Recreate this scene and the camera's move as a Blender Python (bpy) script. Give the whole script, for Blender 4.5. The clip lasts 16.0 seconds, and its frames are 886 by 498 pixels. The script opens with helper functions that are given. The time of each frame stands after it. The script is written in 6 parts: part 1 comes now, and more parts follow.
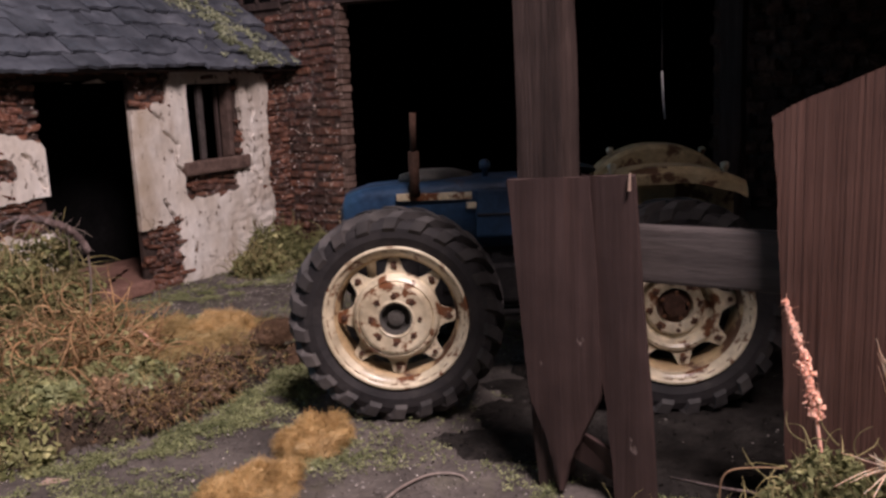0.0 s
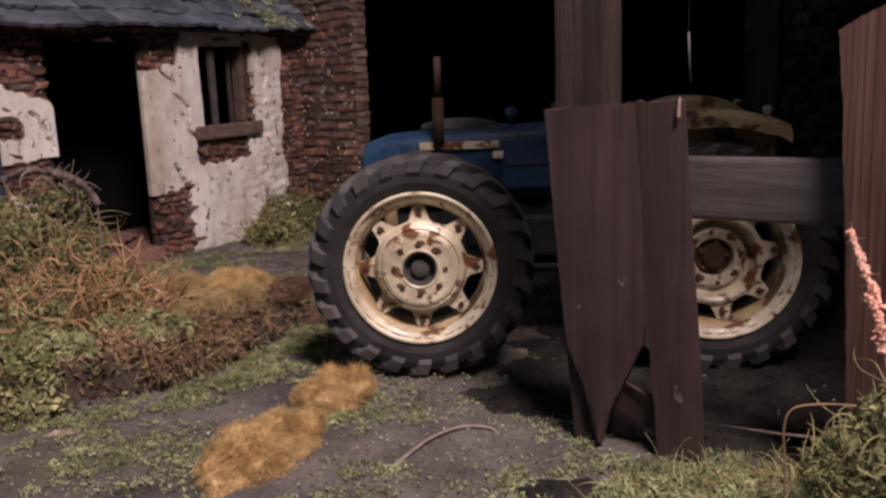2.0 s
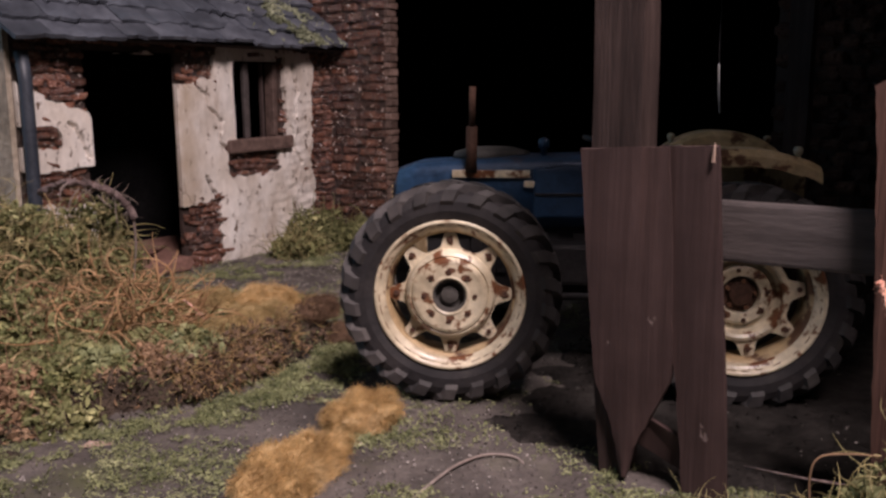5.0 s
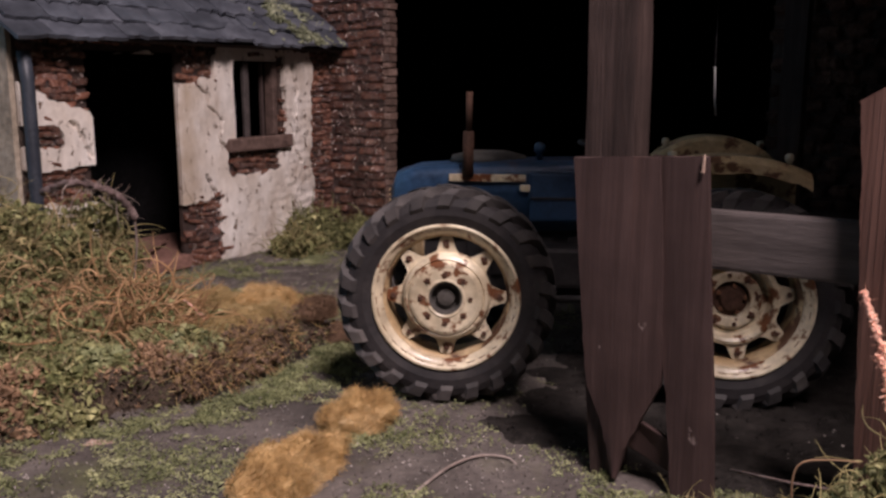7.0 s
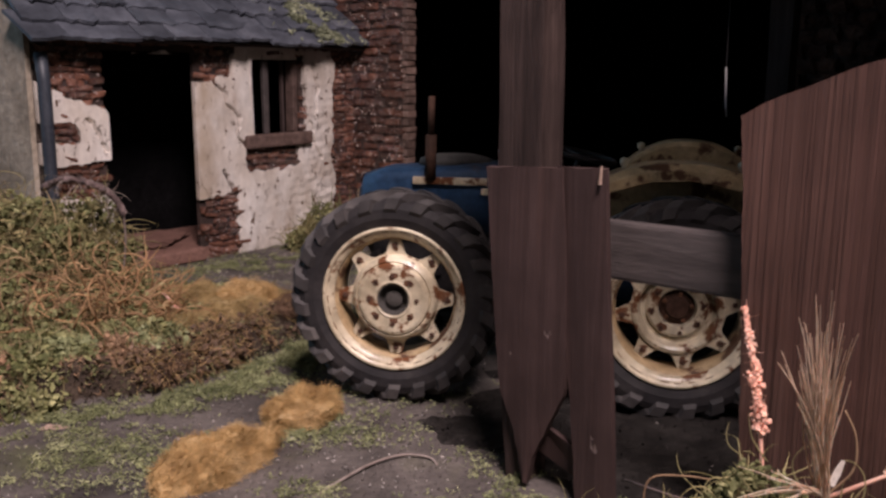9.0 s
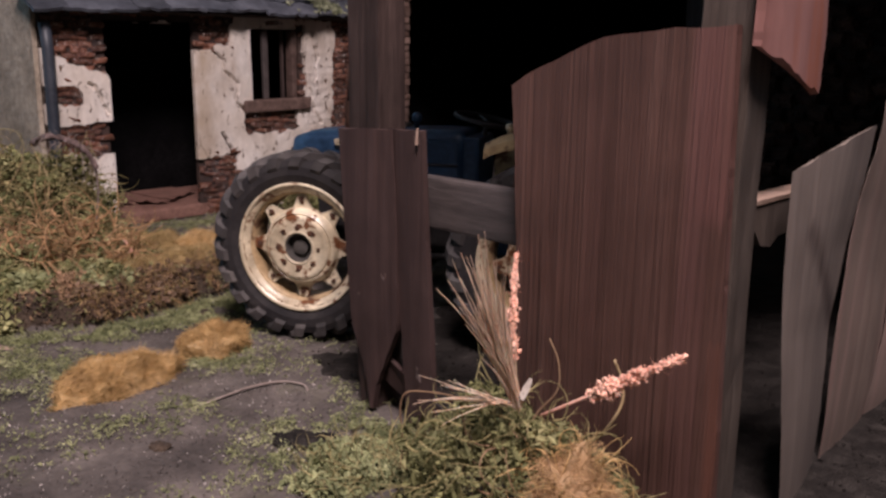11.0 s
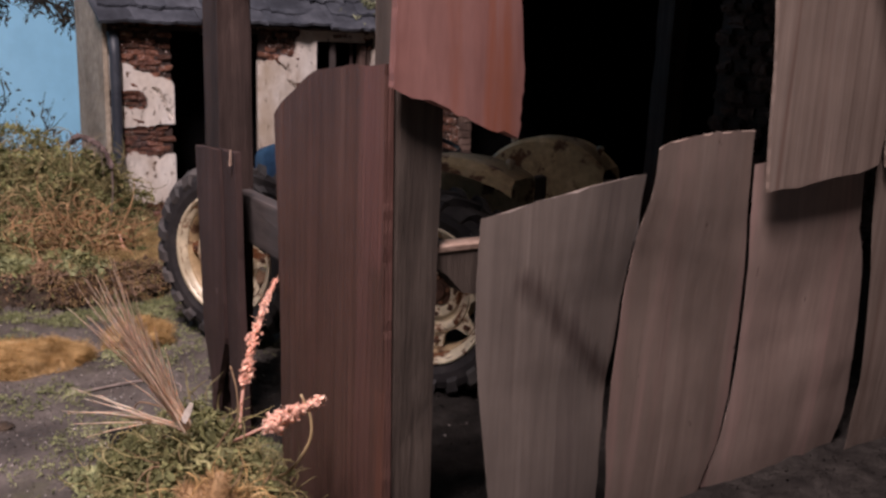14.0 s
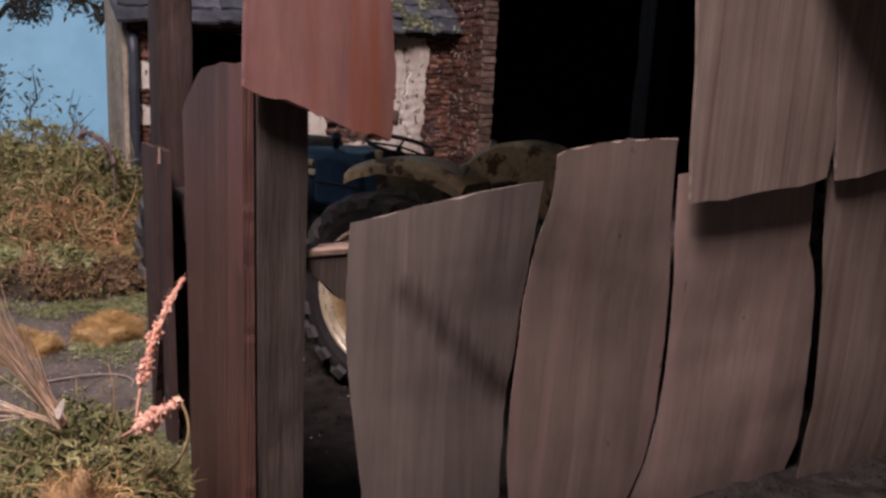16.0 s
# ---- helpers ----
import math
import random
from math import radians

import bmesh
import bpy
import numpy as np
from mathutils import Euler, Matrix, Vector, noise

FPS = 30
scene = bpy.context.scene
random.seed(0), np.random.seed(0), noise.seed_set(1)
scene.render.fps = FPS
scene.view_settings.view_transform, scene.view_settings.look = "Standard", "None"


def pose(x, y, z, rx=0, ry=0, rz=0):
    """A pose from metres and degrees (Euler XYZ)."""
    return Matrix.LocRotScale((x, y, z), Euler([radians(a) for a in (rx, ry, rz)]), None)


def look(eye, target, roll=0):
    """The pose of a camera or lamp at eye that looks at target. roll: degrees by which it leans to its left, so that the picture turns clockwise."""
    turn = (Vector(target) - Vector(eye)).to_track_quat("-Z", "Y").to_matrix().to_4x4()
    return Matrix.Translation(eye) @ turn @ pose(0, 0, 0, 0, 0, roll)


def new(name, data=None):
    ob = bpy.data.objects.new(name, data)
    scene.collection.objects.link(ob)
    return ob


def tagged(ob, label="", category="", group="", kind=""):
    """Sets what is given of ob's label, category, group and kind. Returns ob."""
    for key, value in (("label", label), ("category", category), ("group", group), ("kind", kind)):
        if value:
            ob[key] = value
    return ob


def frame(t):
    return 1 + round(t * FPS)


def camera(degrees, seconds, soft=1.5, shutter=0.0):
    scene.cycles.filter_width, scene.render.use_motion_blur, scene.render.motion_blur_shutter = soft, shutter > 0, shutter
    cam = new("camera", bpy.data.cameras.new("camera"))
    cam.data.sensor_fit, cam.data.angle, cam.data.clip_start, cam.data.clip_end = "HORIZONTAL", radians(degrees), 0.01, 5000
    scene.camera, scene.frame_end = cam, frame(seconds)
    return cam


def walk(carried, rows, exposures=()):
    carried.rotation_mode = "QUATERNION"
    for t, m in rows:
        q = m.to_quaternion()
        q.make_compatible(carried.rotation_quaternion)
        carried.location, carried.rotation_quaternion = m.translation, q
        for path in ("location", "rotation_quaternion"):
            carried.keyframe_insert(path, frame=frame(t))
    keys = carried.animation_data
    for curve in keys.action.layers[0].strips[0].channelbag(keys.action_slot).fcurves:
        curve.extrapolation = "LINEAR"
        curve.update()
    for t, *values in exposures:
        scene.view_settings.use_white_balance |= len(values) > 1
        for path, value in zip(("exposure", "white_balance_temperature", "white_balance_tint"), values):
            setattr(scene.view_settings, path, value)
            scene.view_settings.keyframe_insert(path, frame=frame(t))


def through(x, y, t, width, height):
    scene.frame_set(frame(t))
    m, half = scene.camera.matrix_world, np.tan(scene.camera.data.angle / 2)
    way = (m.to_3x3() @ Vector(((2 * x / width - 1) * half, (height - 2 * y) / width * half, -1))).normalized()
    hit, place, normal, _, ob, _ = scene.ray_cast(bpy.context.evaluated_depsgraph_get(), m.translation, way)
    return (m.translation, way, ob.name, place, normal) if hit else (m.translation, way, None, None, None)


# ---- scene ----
K = 1 / 32  # size of the model farm against the farm that it copies
cam = camera(52.6, 16.0, soft=2.7)
PATH = [
    (0, (0.278, 0.487, 2.093), (0.14, 2.45, 1.737), -2.4),
    (0.5, (0.254, 0.539, 2.017), (0.114, 2.501, 1.655), -2.4),
    (1, (0.235, 0.559, 1.944), (0.089, 2.52, 1.577), -2.4),
    (1.5, (0.21, 0.616, 1.855), (0.07, 2.576, 1.479), -2.3),
    (2, (0.137, 0.695, 1.795), (-0.017, 2.654, 1.421), -2.2),
    (2.5, (0.109, 0.69, 1.776), (-0.075, 2.647, 1.408), -2.3),
    (3, (0.069, 0.725, 1.71), (-0.138, 2.677, 1.328), -2.4),
    (3.5, (0.075, 0.717, 1.723), (-0.172, 2.668, 1.357), -2.6),
    (4, (0.043, 0.686, 1.812), (-0.168, 2.646, 1.472), -1.7),
    (4.5, (0.038, 0.636, 1.892), (-0.16, 2.597, 1.551), -0.8),
    (5, (0.064, 0.615, 1.908), (-0.127, 2.575, 1.559), -0.3),
    (7.5, (0.103, 0.533, 1.998), (-0.09, 2.49, 1.637), 0.2),
    (8, (0.248, 0.586, 2.019), (0.017, 2.54, 1.662), 0.2),
    (10.5, (1.954, 0.352, 2.107), (1.433, 2.232, 1.667), 0.6),
    (11, (2.221, 0.272, 2.096), (1.676, 2.144, 1.648), 0.7),
    (11.5, (2.614, 0.335, 2.101), (1.995, 2.185, 1.66), 0.9),
    (12, (2.949, 0.464, 2.149), (2.248, 2.286, 1.712), 1.1),
    (12.5, (3.246, 0.575, 2.185), (2.477, 2.369, 1.749), 1.7),
    (13, (3.549, 0.718, 2.195), (2.718, 2.483, 1.754), 1.8),
    (13.5, (3.909, 0.959, 2.204), (2.988, 2.679, 1.766), 2.1),
    (14, (4.086, 1.1, 2.244), (3.115, 2.791, 1.802), 2.2),
    (14.5, (4.392, 1.285, 2.251), (3.349, 2.933, 1.808), 2.6),
    (15, (4.394, 1.352, 2.26), (3.347, 2.996, 1.814), 2.4),
    (15.5, (4.407, 1.401, 2.257), (3.357, 3.045, 1.816), 2.5),
    (16, (4.663, 1.596, 2.261), (3.554, 3.2, 1.82), 2.9),
]
walk(cam, [(t, look(Vector(eye) * K, Vector(target) * K, roll)) for t, eye, target, roll in PATH],
     exposures=[(0, 0.0), (16, 0.0)])

# ---- light: one warm room lamp high over the table, a dim room round it ----
world = bpy.data.worlds.new("room")
scene.world = world
world.use_nodes = True
world.node_tree.nodes["Background"].inputs["Color"].default_value = (0.46, 0.42, 0.44, 1)
world.node_tree.nodes["Background"].inputs["Strength"].default_value = 0.082
lamp = bpy.data.lights.new("room_lamp", "AREA")
lamp.shape, lamp.size, lamp.energy, lamp.color = "DISK", 3.8 * K, 3480 * K * K, (1.0, 0.83, 0.855)
new("room_lamp", lamp).matrix_world = look(Vector((3.5, -1.9, 12.5)) * K, Vector((-0.5, 7.0, 0)) * K)

# ---- materials ----
def surface(name, colours, scale=4.0, rough=0.8, bump=0.3, depth=0.01, stretch=(1, 1, 1), fine=8.0, stain=None,
            stain_scale=1.2, stain_at=(0.5, 0.62), metal=0.0, vary=0.0, island=False, gloss=0.5, detail=6.0, clear=0.0, smear=None, grain=(0.45, 1.25), cracks=0.0, through=0.0, blotch=None, pits=None):
    """Layered noise in model-farm metres: colours over one noise, a fine grain, and stains with their own outline."""
    m = bpy.data.materials.new(name)
    m.use_nodes = True
    t = m.node_tree
    b = t.nodes["Principled BSDF"]
    put, join = t.nodes.new, t.links.new

    def mapped(k, stretch=stretch):
        c, v = put("ShaderNodeTexCoord"), put("ShaderNodeMapping")
        join(c.outputs["Object"], v.inputs["Vector"])
        v.inputs["Scale"].default_value = [k * a / K for a in stretch]
        if vary:
            info, mul = put("ShaderNodeObjectInfo"), put("ShaderNodeVectorMath")
            mul.operation = "SCALE"
            mul.inputs[0].default_value = (31, 17, 23)
            join(info.outputs["Random"], mul.inputs["Scale"])
            join(mul.outputs[0], v.inputs["Location"])
        n = put("ShaderNodeTexNoise")
        n.inputs["Scale"].default_value, n.inputs["Detail"].default_value, n.inputs["Roughness"].default_value = 1.0, detail, 0.62
        n.inputs["Distortion"].default_value = 0.7 if max(stretch) > 1.5 else 0.0
        join(v.outputs[0], n.inputs["Vector"])
        return n.outputs["Fac"]

    def ramp(fac, stops):
        r = put("ShaderNodeValToRGB")
        e = r.color_ramp.elements
        while len(e) < len(stops):
            e.new(0.5)
        for el, (p, c) in zip(e, stops):
            el.position, el.color = p, (*c, 1)
        join(fac, r.inputs[0])
        return r.outputs[0]

    def mix(fac, a, c, mode="MIX"):
        x = put("ShaderNodeMix")
        x.data_type, x.blend_type = "RGBA", mode
        if hasattr(fac, "links"):
            join(fac, x.inputs[0])
        else:
            x.inputs[0].default_value = fac
        join(a, x.inputs[6])
        if hasattr(c, "links"):
            join(c, x.inputs[7])
        else:
            x.inputs[7].default_value = (*c, 1)
        return x.outputs[2]

    n = len(colours)
    big, small = mapped(scale), mapped(scale * fine)
    col = ramp(big, [(0.30 + 0.42 * i / max(1, n - 1), c) for i, c in enumerate(colours)])
    col = mix(0.55, col, ramp(small, [(0.30, (grain[0],) * 3), (0.70, (grain[1],) * 3)]), "MULTIPLY")
    if blotch:
        col = mix(1.0, col, ramp(mapped(blotch[0], (1, 1, 1)), [(0.32, (blotch[1],) * 3), (0.68, (blotch[2],) * 3)]), "MULTIPLY")
    if stain:
        sf = ramp(mapped(stain_scale), [(stain_at[0], (0, 0, 0)), (stain_at[1], (1, 1, 1))])
        col = mix(sf, col, stain)
    crack = None
    if pits:
        crack = ramp(mapped(pits[0], pits[2]), [(pits[1], (0, 0, 0)), (pits[1] + 0.035, (1, 1, 1))])
        col = mix(crack, col, pits[3])
    if cracks:
        c, add, vor, mr = put("ShaderNodeTexCoord"), put("ShaderNodeVectorMath"), put("ShaderNodeTexVoronoi"), put("ShaderNodeMapRange")
        sc0, wv, ws = put("ShaderNodeVectorMath"), put("ShaderNodeTexNoise"), put("ShaderNodeVectorMath")
        sc0.operation, ws.operation, add.operation = "SCALE", "SCALE", "ADD"
        join(c.outputs["Object"], sc0.inputs[0])
        sc0.inputs["Scale"].default_value = cracks / K
        join(sc0.outputs[0], wv.inputs["Vector"])
        wv.inputs["Scale"].default_value, wv.inputs["Detail"].default_value = 1.6, 5
        join(wv.outputs["Color"], ws.inputs[0])
        ws.inputs["Scale"].default_value = 0.9
        join(sc0.outputs[0], add.inputs[0])
        join(ws.outputs[0], add.inputs[1])
        vor.feature = "DISTANCE_TO_EDGE"
        vor.inputs["Scale"].default_value = 1.0
        join(add.outputs[0], vor.inputs["Vector"])
        mr.inputs["From Min"].default_value, mr.inputs["From Max"].default_value = 0.001, 0.013
        mr.inputs["To Min"].default_value, mr.inputs["To Max"].default_value = 1.0, 0.0
        join(vor.outputs["Distance"], mr.inputs["Value"])
        gate, amt = ramp(mapped(1.1), [(0.56, (0, 0, 0)), (0.63, (1, 1, 1))]), put("ShaderNodeMath")
        amt.operation = "MULTIPLY"
        join(mr.outputs[0], amt.inputs[0])
        join(gate, amt.inputs[1])
        col = mix(amt.outputs[0], col, (0.09, 0.06, 0.045))
        if crack:
            both = put("ShaderNodeMath")
            both.operation = "MAXIMUM"
            join(crack, both.inputs[0])
            join(amt.outputs[0], both.inputs[1])
            crack = both.outputs[0]
        else:
            crack = amt.outputs[0]
    for p0, p1, width, tone in smear or ():
        a, e = Vector(p0) * K, (Vector(p1) - Vector(p0)) * K
        c, s1, dot, cl, sc, s2, ln = put("ShaderNodeTexCoord"), put("ShaderNodeVectorMath"), put("ShaderNodeVectorMath"), put("ShaderNodeClamp"), put("ShaderNodeVectorMath"), put("ShaderNodeVectorMath"), put("ShaderNodeVectorMath")
        s1.operation, dot.operation, sc.operation, s2.operation, ln.operation = "SUBTRACT", "DOT_PRODUCT", "SCALE", "SUBTRACT", "LENGTH"
        join(c.outputs["Object"], s1.inputs[0])
        s1.inputs[1].default_value = a
        join(s1.outputs[0], dot.inputs[0])
        dot.inputs[1].default_value = e / e.length_squared
        join(dot.outputs["Value"], cl.inputs["Value"])
        sc.inputs[0].default_value = e
        join(cl.outputs[0], sc.inputs["Scale"])
        join(s1.outputs[0], s2.inputs[0])
        join(sc.outputs[0], s2.inputs[1])
        join(s2.outputs[0], ln.inputs[0])
        wob, near = put("ShaderNodeMath"), put("ShaderNodeMapRange")
        wob.operation = "MULTIPLY_ADD"
        join(mapped(6.0), wob.inputs[0])
        wob.inputs[1].default_value = width * K * 1.6
        join(ln.outputs["Value"], wob.inputs[2])
        near.inputs["From Min"].default_value, near.inputs["From Max"].default_value = width * K * 0.7, width * K * 1.6
        near.inputs["To Min"].default_value, near.inputs["To Max"].default_value = 0.9, 0.0
        join(wob.outputs[0], near.inputs["Value"])
        col = mix(near.outputs[0], col, tone)
    if vary:
        if island:
            g = put("ShaderNodeNewGeometry").outputs["Random Per Island"]
        else:
            g = put("ShaderNodeObjectInfo").outputs["Random"]
        lo = 1 - vary
        col = mix(1.0, col, ramp(g, [(0.0, (lo, lo, lo)), (0.5, (1, 1, 1)), (1.0, (1 + vary, 1 + vary * 0.9, 1 + vary * 0.8))]), "MULTIPLY")
    join(col, b.inputs["Base Color"])
    rr = put("ShaderNodeMapRange")
    rr.inputs["To Min"].default_value, rr.inputs["To Max"].default_value = max(0.05, rough - 0.15), min(1, rough + 0.15)
    join(small, rr.inputs["Value"])
    join(rr.outputs[0], b.inputs["Roughness"])
    if through:
        b.inputs["Subsurface Weight"].default_value = through
        b.inputs["Subsurface Radius"].default_value = (0.03 * K, 0.02 * K, 0.015 * K)
    b.inputs["Metallic"].default_value = metal
    b.inputs["Specular IOR Level"].default_value = gloss
    b.inputs["Coat Weight"].default_value = clear
    b.inputs["Coat Roughness"].default_value = 0.25
    if bump:
        k, add = put("ShaderNodeBump"), put("ShaderNodeMath")
        add.operation = "ADD"
        join(big, add.inputs[0])
        join(small, add.inputs[1])
        k.inputs["Strength"].default_value, k.inputs["Distance"].default_value = bump, depth * K
        height = add.outputs[0]
        if crack:
            less = put("ShaderNodeMath")
            less.operation = "SUBTRACT"
            join(height, less.inputs[0])
            join(crack, less.inputs[1])
            height = less.outputs[0]
        join(height, k.inputs["Height"])
        join(k.outputs[0], b.inputs["Normal"])
    return m


M_GROUND = surface("dark_earth", [(0.053, 0.0445, 0.040), (0.112, 0.095, 0.085), (0.20, 0.172, 0.153)], 2.2, 0.85, 0.7, 0.02, fine=14, stain=(0.10, 0.10, 0.05), stain_scale=0.8, stain_at=(0.56, 0.72), blotch=(1.3, 0.68, 1.15), gloss=0.3)
M_BANK = surface("bank_soil", [(0.024, 0.016, 0.011), (0.070, 0.047, 0.031), (0.130, 0.092, 0.062)], 5, 0.9, 1.0, 0.03, fine=9)
M_PLASTER = surface("old_limewash", [(0.54, 0.455, 0.37), (0.73, 0.66, 0.585), (0.87, 0.825, 0.77)], 1.5, 0.38, 0.5, 0.022, fine=9, stretch=(1, 1.25, 0.8), stain=(0.36, 0.27, 0.20), stain_scale=2.2, stain_at=(0.56, 0.80), grain=(0.74, 1.12), cracks=1.1, blotch=(1.3, 0.74, 1.05), pits=(12.0, 0.61, (1.3, 1.3, 0.7), (0.16, 0.11, 0.08)), smear=[((0.03, -2.42, 0.72), (0.03, -2.36, 1.95), 0.26, (0.46, 0.375, 0.285))])
M_PLASTER_GREY = surface("grey_render", [(0.26, 0.214, 0.158), (0.385, 0.325, 0.252), (0.49, 0.424, 0.340)], 1.6, 0.85, 0.6, 0.02, fine=8, stain=(0.16, 0.12, 0.09), stain_scale=1.3, stain_at=(0.58, 0.7))
# the pale patches are mortar smears and painted glints in one
M_BRICK = surface("old_brick", [(0.075, 0.032, 0.021), (0.165, 0.073, 0.048), (0.27, 0.135, 0.095)], 9, 0.22, 1.0, 0.05, fine=3, vary=0.5, gloss=1.0, stain=(0.34, 0.26, 0.21), stain_scale=9, stain_at=(0.62, 0.69))
# darker, duller copy of the brick for the pier: shade put into its colour
M_SHADEBRICK = surface("shaded_brick", [(0.032, 0.016, 0.012), (0.075, 0.036, 0.026), (0.125, 0.066, 0.048)], 9, 0.5, 1.0, 0.04, fine=3, vary=0.4, gloss=0.15)
# black of the gravel strip; on the shed floor it stands in for shade
M_BLACKGROUND = surface("black_ground", [(0.014, 0.012, 0.011), (0.029, 0.025, 0.0225), (0.056, 0.049, 0.044)], 7, 0.8, 1.0, 0.02, fine=8, gloss=0.1)
M_JAMB = surface("grey_brown_quoin", [(0.070, 0.043, 0.034), (0.140, 0.092, 0.074), (0.22, 0.155, 0.130)], 7, 0.45, 0.9, 0.02, fine=4, vary=0.25)
M_MORTAR = surface("dark_mortar", [(0.030, 0.018, 0.014), (0.065, 0.038, 0.030)], 8, 0.85, 0.8, 0.02)
M_SLATE = surface("slate", [(0.043, 0.047, 0.060), (0.080, 0.088, 0.108), (0.135, 0.145, 0.172)], 3.5, 0.55, 0.4, 0.01, fine=8, vary=0.28, stain=(0.12, 0.13, 0.12), stain_scale=2.5, stain_at=(0.64, 0.78))
M_OAK = surface("weathered_beam", [(0.036, 0.023, 0.020), (0.062, 0.041, 0.037), (0.095, 0.064, 0.057)], 2.4, 0.75, 0.6, 0.01, stretch=(7, 7, 0.6), fine=5, vary=0.15, gloss=0.3, blotch=(2.2, 0.7, 1.15))
M_FRAME = surface("brown_joinery", [(0.060, 0.037, 0.030), (0.115, 0.073, 0.060), (0.17, 0.115, 0.095)], 5, 0.7, 0.7, 0.012, stretch=(2, 2, 2), fine=5, vary=0.15, gloss=0.4)
M_CORNER = surface("grey_corner_post", [(0.054, 0.040, 0.032), (0.082, 0.062, 0.050), (0.112, 0.088, 0.072)], 2.4, 0.75, 0.6, 0.01, stretch=(7, 7, 0.4), fine=5, gloss=0.3, blotch=(2.2, 0.7, 1.15))
M_POST = surface("dark_post", [(0.024, 0.0145, 0.012), (0.046, 0.029, 0.025), (0.074, 0.049, 0.042)], 2.4, 0.75, 0.6, 0.01, stretch=(7, 7, 0.35), fine=5, vary=0.15, gloss=0.25, blotch=(2.0, 0.7, 1.2))
M_REDPLANK = surface("red_stained_plank", [(0.040, 0.0245, 0.0220), (0.056, 0.0345, 0.0315), (0.074, 0.0465, 0.0425)], 2.0, 0.7, 0.4, 0.008, stretch=(6, 6, 0.22), fine=6, grain=(0.80, 1.10), detail=5, gloss=0.18, vary=0.08, stain=(0.088, 0.050, 0.042), stain_scale=0.7, stain_at=(0.58, 0.84), blotch=(2.4, 0.76, 1.14), pits=(10.0, 0.70, (1, 1, 0.7), (0.15, 0.11, 0.10)))
M_WIDEPLANK = surface("wide_red_plank", [(0.066, 0.0335, 0.0260), (0.084, 0.0435, 0.0340), (0.114, 0.0625, 0.0495)], 2.0, 0.55, 0.75, 0.022, stretch=(7, 7, 0.10), fine=3, grain=(0.80, 1.10), detail=5, gloss=0.25, vary=0.1, stain=(0.150, 0.074, 0.066), stain_scale=0.5, stain_at=(0.58, 0.84), blotch=(1.6, 0.74, 1.14), smear=[((7.90, -4.96, 2.16), (7.93, -4.96, 1.50), 0.12, (0.140, 0.064, 0.056)), ((7.99, -4.96, 0.95), (8.01, -4.96, 0.10), 0.06, (0.170, 0.070, 0.048))])
M_PINKPLANK = surface("pink_stained_plank", [(0.185, 0.082, 0.068), (0.238, 0.110, 0.093), (0.285, 0.142, 0.122)], 1.3, 0.6, 0.3, 0.004, stretch=(3.2, 3.2, 0.45), fine=7, grain=(0.78, 1.1), stain=(0.23, 0.068, 0.030), stain_scale=0.9, stain_at=(0.52, 0.68), blotch=(1.5, 0.80, 1.10))
M_GREYPLANK = surface("grey_brown_plank", [(0.190, 0.138, 0.113), (0.235, 0.174, 0.143), (0.280, 0.212, 0.176)], 1.7, 0.65, 0.3, 0.004, stretch=(5, 5, 0.28), fine=6, grain=(0.80, 1.10), detail=5, vary=0.08, stain=(0.300, 0.190, 0.165), stain_scale=0.55, stain_at=(0.50, 0.72), blotch=(1.5, 0.76, 1.12), pits=(11.0, 0.69, (1, 1, 0.6), (0.09, 0.060, 0.052)))
M_SMEARPLANK = surface("grey_plank_smeared", [(0.130, 0.103, 0.088), (0.175, 0.140, 0.119), (0.220, 0.178, 0.152)], 1.6, 0.62, 0.3, 0.004, stretch=(6, 6, 0.24), fine=5, grain=(0.78, 1.10), detail=5, stain=(0.100, 0.075, 0.068), stain_scale=0.9, stain_at=(0.56, 0.74), blotch=(1.5, 0.78, 1.10), smear=[((8.06, -4.335, 1.34), (8.01, -3.82, 0.845), 0.10, (0.046, 0.028, 0.023))])
M_GREYPINK = surface("grey_pink_plank", [(0.220, 0.157, 0.132), (0.270, 0.198, 0.167), (0.322, 0.241, 0.205)], 1.6, 0.62, 0.25, 0.004, stretch=(4, 4, 0.32), fine=7, grain=(0.82, 1.1), detail=5, stain=(0.375, 0.238, 0.212), stain_scale=0.6, stain_at=(0.52, 0.72), blotch=(1.4, 0.74, 1.12), pits=(9.0, 0.69, (1, 1, 0.5), (0.11, 0.068, 0.058)))
M_TANPLANK = surface("tan_grained_plank", [(0.145, 0.104, 0.083), (0.215, 0.162, 0.133), (0.285, 0.222, 0.185)], 2.6, 0.65, 0.35, 0.006, stretch=(5, 5, 0.10), fine=4, grain=(0.72, 1.12), detail=5, vary=0.08, stain=(0.110, 0.060, 0.046), stain_scale=0.8, stain_at=(0.60, 0.76), blotch=(1.6, 0.80, 1.08))
M_PALEWOOD = surface("pale_wood", [(0.30, 0.20, 0.15), (0.46, 0.33, 0.26)], 5, 0.7, 0.3, 0.01, stretch=(1, 4, 4))
M_RAIL = surface("grey_rail", [(0.038, 0.030, 0.028), (0.066, 0.053, 0.050), (0.096, 0.078, 0.073)], 3, 0.7, 0.4, 0.008, stretch=(0.5, 6, 6))
M_CREAM = surface("cream_paint_rusting", [(0.62, 0.50, 0.33), (0.76, 0.65, 0.46), (0.82, 0.73, 0.55)], 3, 0.38, 0.2, 0.004, fine=5, stain=(0.15, 0.058, 0.024), stain_scale=8, stain_at=(0.545, 0.60), clear=0.15, blotch=(3.2, 0.60, 1.06))
